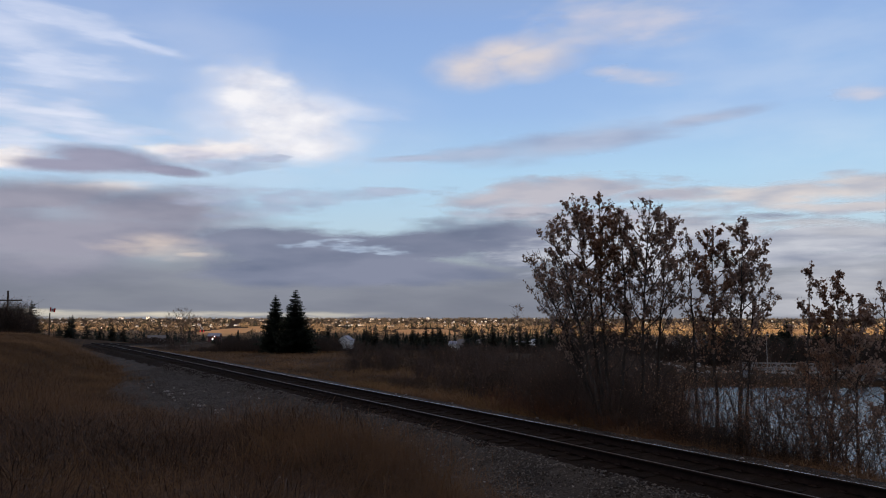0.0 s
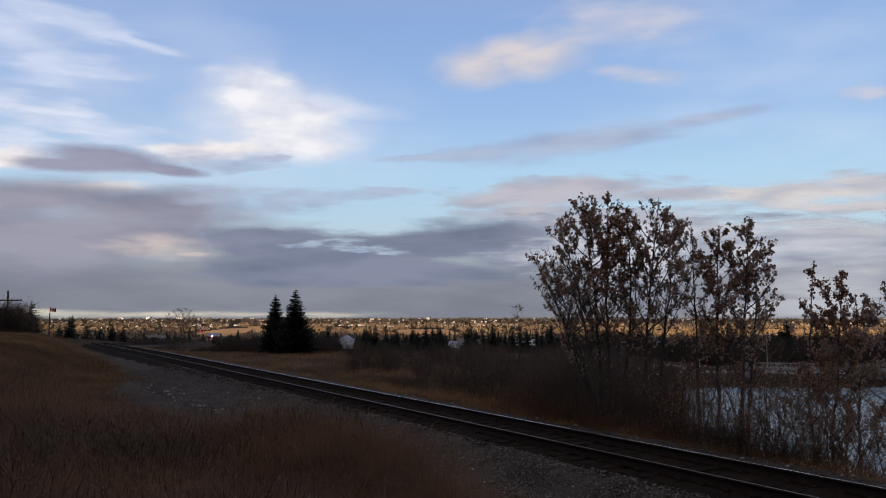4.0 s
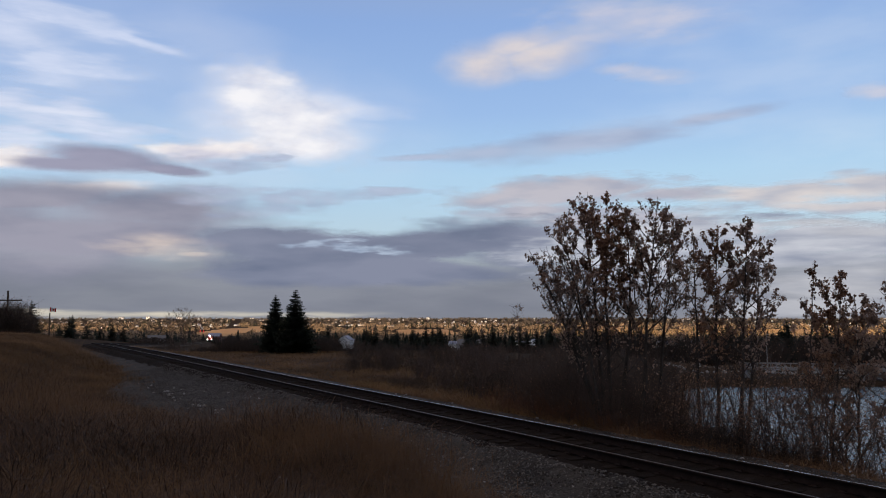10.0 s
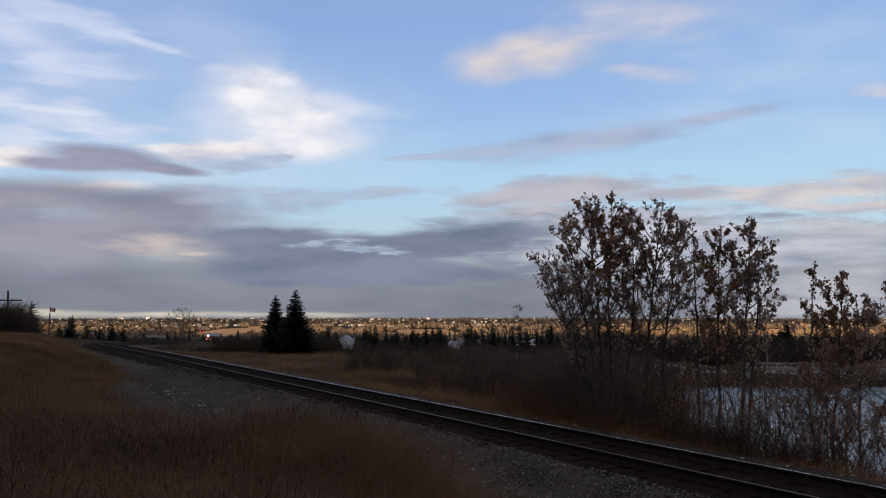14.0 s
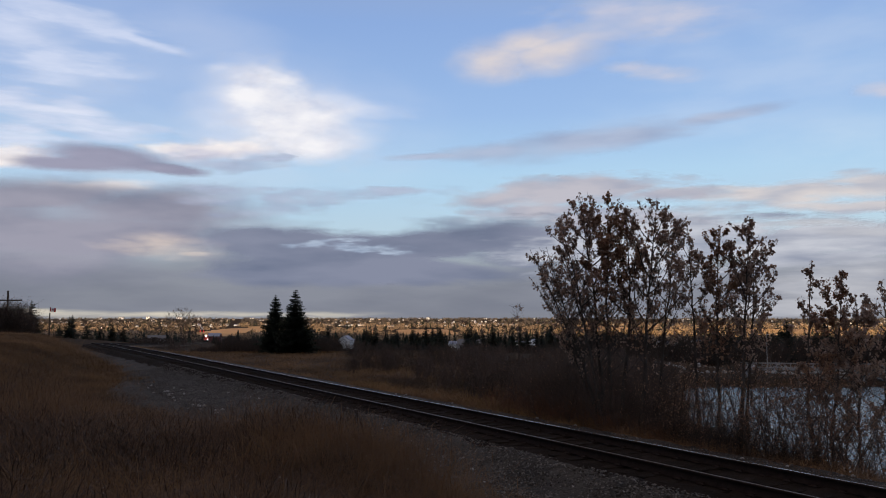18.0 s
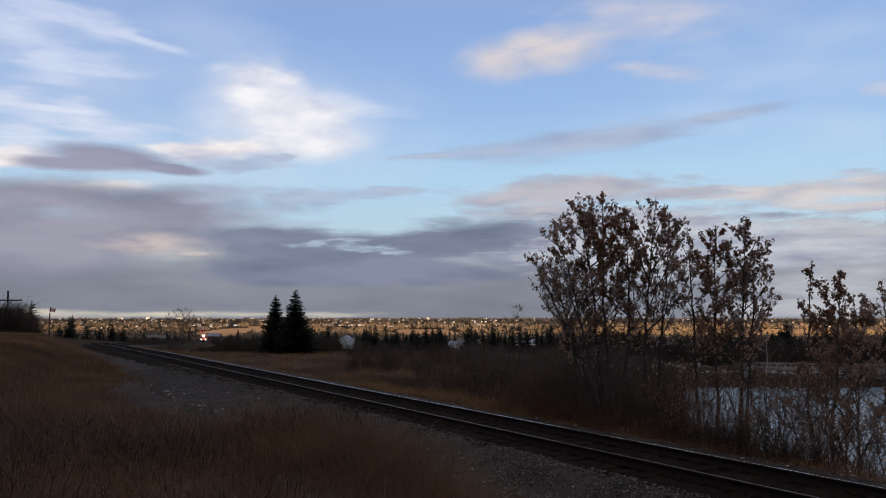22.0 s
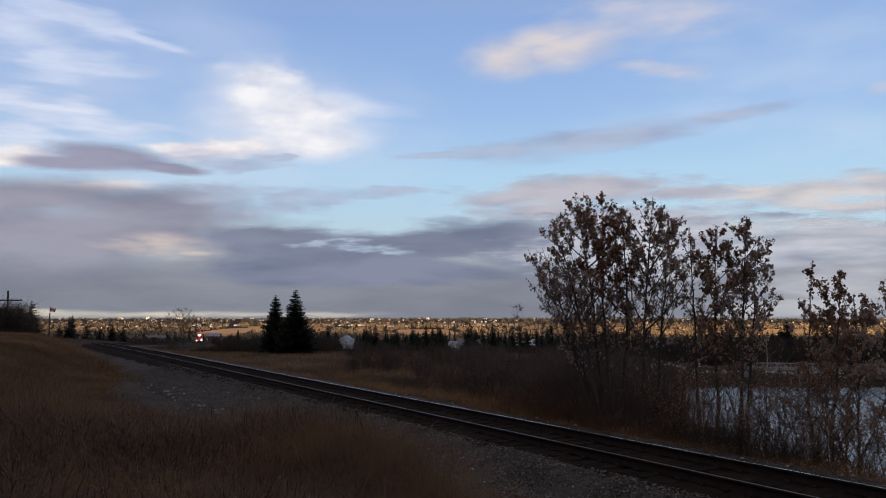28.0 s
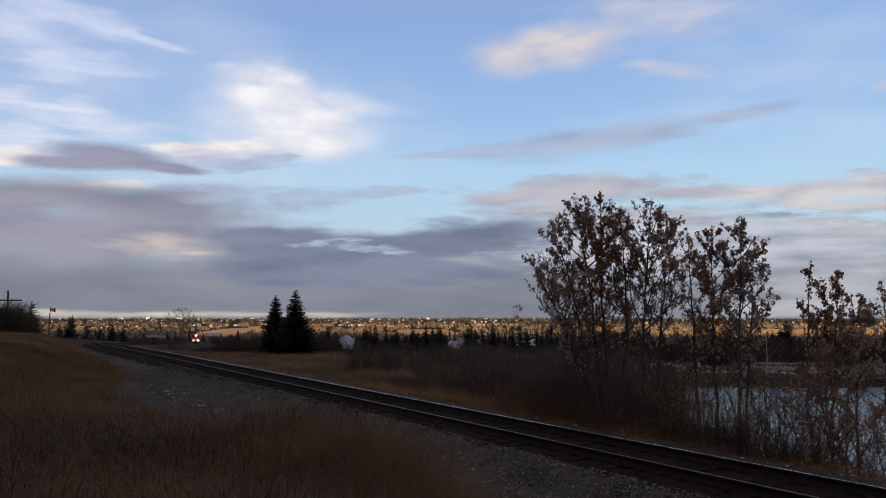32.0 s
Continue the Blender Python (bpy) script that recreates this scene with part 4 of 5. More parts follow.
def house_meshes(w, d, h, rise, wall_mat, roof_mat, windows):
    """Gabled house, ridge along x: walls with gables, roof slabs with eaves, windows, door."""
    out = {}
    bm = bmesh.new()
    pts = [(-w / 2, -d / 2), (w / 2, -d / 2), (w / 2, d / 2), (-w / 2, d / 2)]
    lo, hi = [bm.verts.new((x, y, -1.0)) for x, y in pts], [bm.verts.new((x, y, h)) for x, y in pts]
    g0, g1 = bm.verts.new((-w / 2, 0, h + rise)), bm.verts.new((w / 2, 0, h + rise))
    for i in range(4):
        bm.faces.new((lo[i], lo[(i + 1) % 4], hi[(i + 1) % 4], hi[i]))
    bm.faces.new((hi[3], hi[0], g0))
    bm.faces.new((hi[1], hi[2], g1))
    bm.faces.new(lo[::-1])
    me = bpy.data.meshes.new("wall")
    bm.to_mesh(me)
    bm.free()
    me.materials.append(wall_mat)
    out["wall"] = me
    bm = bmesh.new()
    e, t = 0.4, 0.18
    for sg in (-1, 1):
        prof = [(sg * (d / 2 + e), h - e * rise / (d / 2)), (0, h + rise), (0, h + rise + t), (sg * (d / 2 + e), h - e * rise / (d / 2) + t)]
        a, b = [bm.verts.new((-w / 2 - e, y, z)) for y, z in prof], [bm.verts.new((w / 2 + e, y, z)) for y, z in prof]
        for i in range(4):
            bm.faces.new((a[i], a[(i + 1) % 4], b[(i + 1) % 4], b[i]))
        bm.faces.new(a)
        bm.faces.new(b[::-1])
    me = bpy.data.meshes.new("roof")
    bm.to_mesh(me)
    bm.free()
    me.materials.append(roof_mat)
    out["roof"] = me
    bm = boxes((-0.6, 0.6, -0.05, 0.05, 0, 1.3), bevel=0.02)
    me = bpy.data.meshes.new("window")
    bm.to_mesh(me)
    bm.free()
    me.materials.append(M_GLASS)
    out["window"] = me
    out["spots"] = [(-w / 2 + w * (i + 0.5) / windows, -d / 2 - 0.02, 1.0) for i in range(windows)]
    return out


def house(meshes, at, turn, label, group, size=1.0):
    o = tagged(new("house"), label, "house", group)
    o.matrix_world = Matrix.Translation(at) @ Matrix.Rotation(turn, 4, "Z") @ Matrix.Scale(size, 4)
    for nm in ("wall", "roof"):
        c = new(nm, meshes[nm])
        c.parent = o
    for p in meshes["spots"]:
        c = new("window", meshes["window"])
        c.parent, c.location = o, p
    return o


HW = house_meshes(11, 8, 3.2, 2.4, M_SIDING_W, M_ROOF_G, 3)
HT = house_meshes(12, 9, 5.2, 2.6, M_SIDING_T, M_ROOF_G, 3)
HWL = house_meshes(10, 8, 5.0, 2.6, M_SIDING_W, M_ROOF_B, 2)
# houses in the shaded valley
for k, d, me, turn, label in [(0.033, 380, HW, -0.2, "low pale house in the valley"),
                              (0.305, 660, HWL, 0.3, "pale house behind the poplars"), (-0.342, 560, HW, 0.4, "pale house beyond the curve")]:
    house(me, spot(k, d), turn, label, "houses in the shaded valley")
for k, d, turn in HOMES:
    house(HWL, spot(k, d, 1.6 if d < 500 else 0), turn, "white two-storey house standing in dark brush", "houses in the shaded valley", 0.85 if d < 500 else 0.8)
house(house_meshes(10.5, 9, 6.0, 2.6, M_SIDING_R, M_ROOF_B, 1), spot(-0.2725, 770), 0.0, "dark red barn with a blue-grey roof below the line", "barns in the valley")
# town on the sunlit far side
for i in range(260):
    k = rng.uniform(-0.56, 0.56) if i % 3 else rng.uniform(-0.45, 0.0)
    d = float(rng.choice([rng.uniform(1700, 2100), rng.uniform(2000, 2700), rng.uniform(2600, 3500)]))
    if in_field(np.array([k * d]), np.array([d]))[0]:
        continue
    me = (HT, HWL, HW)[i % 3]
    house(me, spot(k, d, 0.5 if d < 2000 else 2.0), rng.normal(0, 0.35), ("tan two-storey house", "white two-storey house", "white bungalow")[i % 3] + " lit by low sun across the valley", "houses across the valley", rng.uniform(0.32, 0.56))
for i in range(64):
    k = rng.uniform(-0.30, 0.12) if i % 4 else rng.uniform(0.36, 0.50)
    d = 1830 + 60 * math.sin(k * 25) + rng.normal(0, 25)
    house((HW, HWL, HW, HT)[i % 4], spot(k, d, 1.0), rng.normal(0, 0.4), ("white bungalow", "white two-storey house", "white bungalow", "tan two-storey house")[i % 4] + " in a sunlit row above the fields", "row of houses above the fields", rng.uniform(0.42, 0.62))
for k, d, w, h in [(-0.352, 3300, 15, 8), (-0.315, 3350, 22, 5), (-0.29, 3300, 18, 4), (-0.085, 3200, 13, 5), (-0.018, 3250, 12, 6), (0.05, 3300, 16, 4), (-0.41, 3100, 16, 4), (-0.385, 3250, 20, 5)]:
    b = tagged(new("tall_building"), "pale flat-roofed block on the horizon", "building", "blocks on the horizon")
    b.matrix_world = Matrix.Translation(spot(k, d, 2))
    part("wall", boxes((-w / 2, w / 2, -8, 8, -2, h)), M_SIDING_W, b)
    part("roof", boxes((-w / 2 - 0.4, w / 2 + 0.4, -8.4, 8.4, h, h + 0.6)), M_ROOF_G, b)
    for j in range(int(w / 8)):
        part("window", boxes((-w / 2 + 3 + j * 8, -w / 2 + 6 + j * 8, -8.1, -7.9, h * 0.4, h * 0.7)), M_GLASS, b)

# concrete walkway and low bridge on the pond's far shore
bridge = tagged(new("footbridge"), "low pale concrete footbridge across the end of the pond", "bridge")
q = np.linspace(0, 1, 30)
bx_, by_ = 40 + 60 * q, 112 - 5 * np.sin(q * 3.1)
def ribbon(x, y, w, z0, z1):
    v = np.concatenate([np.stack([x, y - w / 2, x * 0 + z0], -1), np.stack([x, y - w / 2, x * 0 + z1], -1), np.stack([x, y + w / 2, x * 0 + z1], -1), np.stack([x, y + w / 2, x * 0 + z0], -1)])
    n, f = len(x), []
    for a in range(4):
        b = (a + 1) % 4
        f += [(a * n + i, a * n + i + 1, b * n + i + 1, b * n + i) for i in range(n - 1)]
    return v, np.array(f)
part("deck", ribbon(bx_, by_, 2.0, -4.22, -4.02), M_CONCRETE, bridge)
for px in (40.4, 54, 68, 82):
    py = float(np.interp(px, bx_, by_))
    part("pier", boxes((px - 0.18, px + 0.18, py - 0.8, py + 0.8, -9, -4.22), bevel=0.04), M_CONCRETE, bridge)
for e in (-0.92, 0.92):
    part("handrail", ribbon(bx_, by_ + e, 0.07, -3.36, -3.28), M_CONCRETE, bridge)
    part("kerb", ribbon(bx_, by_ + e, 0.16, -4.02, -3.86), M_CONCRETE, bridge)
    for px in np.arange(40.3, 99, 1.7):
        py = float(np.interp(px, bx_, by_)) + e
        part("baluster", boxes((px - 0.05, px + 0.05, py - 0.04, py + 0.04, -3.86, -3.36)), M_CONCRETE, bridge)
# riprap of broken pale stone along the dyke
rr = np.random.default_rng(17)
m = 1100
x = rr.uniform(38, 118, m)
y = 124.2 + 3 * np.sin((x - 30) * 4 / 90) + rr.normal(0, 0.6, m)
d = rr.uniform(0.14, 0.45, m)
keep = fuzz(x, y, 2.6, 4) > -0.25
x, y, d = x[keep], y[keep], d[keep]
rip = scatter(lump(61), np.stack([x, y, terrain(x, y) + d * 0.12], -1), np.stack([d * 1.4, d, d * 0.8], -1), rr.uniform(0, 6.3, len(x)), rr.uniform(-0.5, 0.5, len(x)))
tagged(new("riprap", tri_mesh("riprap", *rip, M_RIPRAP)), "broken pale stones heaped along the far shore", "stones", kind="stuff")

# pale boulders along the far shore
for i in range(120):
    x = rng.uniform(30, 78)
    y = 121 + 2.5 * math.sin(x * 0.07) + rng.normal(0, 1.0) if i % 4 else 110 + rng.normal(0, 0.8)
    d = rng.uniform(0.22, 0.6)
    if i % 4 == 0 and x < 58:
        x += 20
    b = new("boulder", rock_me[i % 3])
    b.matrix_world = Matrix.Translation((x, y, ground_z(x, y) + d * 0.2)) @ Matrix.Rotation(rng.uniform(0, 6), 4, "Z") @ Matrix.Diagonal((d * 1.5, d, d * 0.8, 1))
    tagged(b, "pale weathered boulder on the far shore", "boulder", "boulders on the far shore")

# poles
pole = tagged(new("utility_pole"), "weathered wooden utility pole with one crossarm", "utility pole")
pole.matrix_world = Matrix.Translation(spot(-0.5215, 144, -0.5)) @ Matrix.Rotation(0.1, 4, "Z")
pz = 7.35 - pole.matrix_world.translation.z
part("shaft", tube([(0, 0, 0), (0, 0, pz)], [0.22, 0.17], 8), M_DARKWOOD, pole)
part("crossarm", boxes((-2.4, 2.4, -0.16, -0.04, pz - 1.78, pz - 1.56), bevel=0.01), M_DARKWOOD, pole)
for ix in (-2.2, -1.4, -0.6, 0.6, 1.4, 2.2):
    part("insulator", tube([(ix, -0.1, pz - 1.58), (ix, -0.1, pz - 1.48), (ix, -0.1, pz - 1.38)], [0.05, 0.06, 0.03], 8), M_GLASS, pole)
post = tagged(new("telegraph_post"), "short dark wooden post beside the line", "post")
post.matrix_world = Matrix.Translation(spot(-0.4705, 165, -0.4))
part("shaft", tube([(0, 0, 0), (0, 0, 5.2)], [0.15, 0.12], 8), M_DARKWOOD, post)
part("cap", tube([(0, 0, 5.2), (0, 0, 5.28)], [0.14, 0.08], 8), M_DARKWOOD, post)

flagpole = tagged(new("flagpole"), "slim pale metal flagpole", "flagpole")
fp = spot(-0.4707, 180, -0.4)
flagpole.matrix_world = Matrix.Translation(fp)
ftop = 4.95 - fp.z
part("shaft", tube([(0, 0, 0), (0, 0, ftop)], [0.05, 0.03], 8), M_GALV, flagpole)
part("finial", tube([(0, 0, ftop), (0, 0, ftop + 0.06), (0, 0, ftop + 0.12)], [0.04, 0.07, 0.01], 8), M_GALV, flagpole)
flag = tagged(new("flag"), "red and white flag with a red leaf flying", "flag")
flag.matrix_world = Matrix.Translation((fp.x, fp.y, 4.9))
FLAG_W, FLAG_H = 1.35, 0.85
FLAG_PARTS = []
for i, (x0, x1, m) in enumerate([(0.05, 0.27, M_FLAG_R), (0.27, 0.50, M_FLAG_W), (0.50, 0.75, M_FLAG_W), (0.75, 1.0, M_FLAG_R)]):
    bm = bmesh.new()
    bmesh.ops.create_grid(bm, x_segments=4, y_segments=4, size=0.5, matrix=Matrix.Translation((0.5, 0, -0.5)))
    for vtx in bm.verts:
        vtx.co = Vector((vtx.co.x * FLAG_W * (x1 - x0), 0.05 * math.sin(vtx.co.x * 3.1 + i), (-0.5 + vtx.co.y) * FLAG_H))
    bmesh.ops.solidify(bm, geom=bm.faces[:], thickness=0.01)
    FLAG_PARTS.append((part("panel", bm, m, flag, "red flag panel" if m is M_FLAG_R else "white flag panel"), x0 * FLAG_W, (x1 - x0) * FLAG_W))
leafv = [(0, 0.28), (0.06, 0.16), (0.14, 0.20), (0.12, 0.06), (0.24, 0.08), (0.20, -0.04), (0.06, -0.14), (0.02, -0.26), (-0.02, -0.26), (-0.06, -0.14), (-0.20, -0.04), (-0.24, 0.08), (-0.12, 0.06), (-0.14, 0.20), (-0.06, 0.16)]
bm = bmesh.new()
bm.faces.new([bm.verts.new((0.44 + x, -0.06, -FLAG_H / 2 + z)) for x, z in leafv])
bmesh.ops.solidify(bm, geom=bm.faces[:], thickness=0.006)
part("leaf_emblem", bm, M_FLAG_R, FLAG_PARTS[1][0], "red leaf")
signal = tagged(new("railway_signal"), "railway signal mast showing a red light", "railway signal")
sp = spot(-0.4077, 200, -0.3)
signal.matrix_world = Matrix.Translation(sp)
sz = 0.34 - sp.z
part("mast", tube([(0, 0, 0), (0, 0, sz + 0.5)], [0.07, 0.06], 8), M_DARKWOOD, signal)
part("backboard", boxes((-0.2, 0.2, -0.16, -0.10, sz - 0.35, sz + 0.35), bevel=0.03), M_BLACK, signal, "black signal backboard")
part("lens", tube([(0, -0.15, sz), (0, -0.26, sz)], [0.065, 0.065], 12), M_PINKLAMP, signal, "glowing red signal lens")
crossing = tagged(new("crossing_signal"), "level crossing signal with two red lamps lit", "crossing signal")
cp = spot(-0.2877, 220, -0.3)
crossing.matrix_world = Matrix.Translation(cp)
cz = -0.82 - cp.z
part("mast", tube([(0, 0, 0), (0, 0, cz + 1.0)], [0.08, 0.07], 8), M_DARKWOOD, crossing)
part("arm", boxes((-0.5, 0.5, -0.05, 0.05, cz - 0.05, cz + 0.05), bevel=0.01), M_BLACK, crossing)
for sg in (-1, 1):
    part("target", tube([(sg * 0.40, -0.05, cz), (sg * 0.40, -0.09, cz)], [0.31, 0.31], 14), M_BLACK, crossing, "black round lamp target")
    part("lens", tube([(sg * 0.40, -0.09, cz), (sg * 0.40, -0.16, cz)], [0.15, 0.15], 12), M_REDLAMP, crossing, "glowing red lens")
    bm = boxes((-0.6, 0.6, -0.09, -0.06, -0.06, 0.06))
    bmesh.ops.transform(bm, matrix=Matrix.Translation((0, 0, cz + 0.75)) @ Matrix.Rotation(sg * radians(45), 4, "Y"), verts=bm.verts[:])
    part("crossbuck_blade", bm, M_SIDING_W, crossing)
stake = tagged(new("wooden_stake"), "dark wooden stake standing in the pond", "stake")
stake.matrix_world = Matrix.Translation((31.0, 85.0, -7.6)) @ Matrix.Rotation(0.05, 4, "Y")
part("shaft", tube([(0, 0, 0), (0.02, 0, 1.6), (0, 0, 3.0)], [0.16, 0.15, 0.10], 8), M_DARKWOOD, stake)
lamp_post = tagged(new("street_lamp"), "slender grey lamp post on the far shore", "street lamp")
lamp_post.matrix_world = Matrix.Translation((50.2, 130, -4.2))
part("shaft", tube([(0, 0, 0), (0, 0, 4.2)], [0.045, 0.03], 8), M_GALV, lamp_post)
part("head", boxes((-0.1, 0.6, -0.12, 0.12, 4.2, 4.32), bevel=0.02), M_GALV, lamp_post)
# bare trees on the bank by the utility pole and on the shelf's rim
BIGBARE = [shrub_meshes(80 + i, 1.0, 26, 120) for i in range(3)]
ks = rng.uniform(-0.57, -0.494, 180)
brush_mass("bank_brush", 330, [spot(k, rng.uniform(118, 160), -0.1) for k in ks], 0.6, np.interp(ks, [-0.57, -0.518, -0.506, -0.494], [5.4, 5.4, 4.2, 3.0]), "dark red-brown brush on the bank by the pole", M_SHADED_TWIG)
for i in range(8):
    k, d = rng.uniform(-0.56, -0.50), rng.uniform(120, 150)
    plant_shrub(BIGBARE[i % 3], spot(k, d, -0.1), rng.uniform(3.8, 5.6), rng.uniform(0, 6), "dark bare shrub on the bank by the pole", "shrubs on the bank")
for i, (k, d, h) in enumerate([(-0.324, 168, 8.6), (-0.315, 160, 9.0), (-0.307, 165, 9.4), (-0.300, 172, 8.4), (0.0915, 122, 7.2)]):
    at = spot(k, d, -0.1)
    bare = poplar("bare_tree", 400 + i, h / 3.6, 0.34 if i < 4 else 0.12, (0.1 * (i % 4 - 1.5), 0), M_LEAF, 40, "wispy leafless tree on the rim of the shelf", 0.22, 1.0, "bare trees on the shelf's rim", 0.75, M_TWIG)
    bare.matrix_world = Matrix.Translation(at) @ Matrix.Scale(3.6, 4)
for i in range(5):
    k, d = rng.uniform(-0.336, -0.296), rng.uniform(150, 180)
    plant_shrub(BIGBARE[i % 3], spot(k, d, -0.1), rng.uniform(2.0, 3.2), rng.uniform(0, 6), "bare grey shrub on the rim of the shelf", "shrubs on the shelf's rim")
brush_mass("hedge_brush", 300, [spot(rng.uniform(-0.30, 0.12), rng.uniform(112, 150), -0.1) for i in range(150)], 0.9, 1.4, "dark leafless brush at the end of the field", M_SHADED_TWIG)
ks = rng.uniform(-0.30, -0.12, 120)
brush_mass("field_hedge", 305, [spot(k, rng.uniform(112, 124), -0.1) for k in ks], 0.7, np.interp(ks, [-0.30, -0.275, -0.262, -0.12], [0.9, 1.1, 2.5, 2.4]), "dense dark hedge beside the spruces", M_SHADED_TWIG, 13, 12, 0.8)
brush_mass("valley_brush", 306, [spot(rng.uniform(-0.45, 0.42), rng.uniform(165, 420), -0.2) for i in range(170)], 1.5, 3.0, "dark leafless brush on the slope into the valley", M_SHADED_TWIG, 12, 7, 0.9)
brush_mass("meadow_brush", 307, [spot(rng.uniform(0.05, 0.21), rng.uniform(140, 250), -0.2) for i in range(120)], 1.0, 2.2, "dark leafless brush on the low ground beyond the thicket", M_SHADED_TWIG, 12, 8, 0.9)
# brush on the pond's far shore
shore = [(rng.uniform(26, 95), rng.uniform(105, 111)) for i in range(140)]
brush_mass("shore_brush", 310, [Vector((x, y, ground_z(x, y) - 0.1)) for x, y in shore], 0.5, 1.1, "dark low brush on the pond's far shore", M_SHADED_TWIG)
grove = [(rng.uniform(24, 100), rng.uniform(131, 165)) for i in range(200)]
brush_mass("grove_brush", 320, [Vector((x, y, ground_z(x, y) - 0.1)) for x, y in grove], 2.6, 5.4, "bare dark grove behind the walkway", M_SHADED_TWIG, 12, 9, 0.9)


# ---- the train ----
def locomotive():
    """Diesel locomotive, nose along -y, railhead at z = 0."""
    o = tagged(new("locomotive"), "dark red diesel locomotive with headlights and ditch lights lit", "locomotive")
    part("underframe", boxes((-1.5, 1.5, -10.5, 10.5, 1.15, 1.55), bevel=0.04), M_BLACK, o)
    part("pilot", boxes((-1.45, 1.45, -10.9, -10.5, 0.25, 1.55), bevel=0.05), M_BLACK, o, "black snow plough pilot")
    part("short_hood", boxes((-0.95, 0.95, -9.6, -7.2, 1.55, 3.15), bevel=0.12), M_LOCO, o)
    cab = part("cab", boxes((-1.5, 1.5, -7.2, -4.8, 1.55, 4.35), bevel=0.12), M_LOCO, o)
    for x in (-0.75, 0.75):
        part("windshield", boxes((x - 0.42, x + 0.42, -7.24, -7.18, 3.25, 3.95), bevel=0.01), M_GLASS, cab)
    part("long_hood", boxes((-0.95, 0.95, -4.8, 9.8, 1.55, 4.25), bevel=0.10), M_LOCO, o)
    part("fuel_tank", boxes((-1.35, 1.35, -2.6, 2.6, 0.35, 1.15), bevel=0.1), M_BLACK, o)
    for y in (-6.8, 6.8):
        truck = part("truck", boxes((-1.2, 1.2, y - 2.4, y + 2.4, 0.45, 1.1), bevel=0.06), M_BLACK, o)
        for dy in (-1.8, 0, 1.8):
            part("wheelset", tube([(-0.8, y + dy, 0.51), (0.8, y + dy, 0.51)], [0.51, 0.51], 14), M_BLACK, truck)
    for x in (-0.20, 0.20):
        part("headlight", tube([(x, -7.18, 4.15), (x, -7.34, 4.15)], [0.18, 0.18], 12), M_LAMP, o, "bright white headlight")
    for x in (-1.15, 1.15):
        part("ditch_light", tube([(x, -10.88, 1.75), (x, -11.02, 1.75)], [0.12, 0.12], 12), M_LAMP, o, "bright white ditch light")
    for x in (-1.42, 1.42):
        part("handrail", tube([(x, -10.4, 1.55), (x, -10.4, 2.6), (x, -7.3, 2.6)], [0.025] * 3, 5), M_GALV, o)
    return o


loco = locomotive()


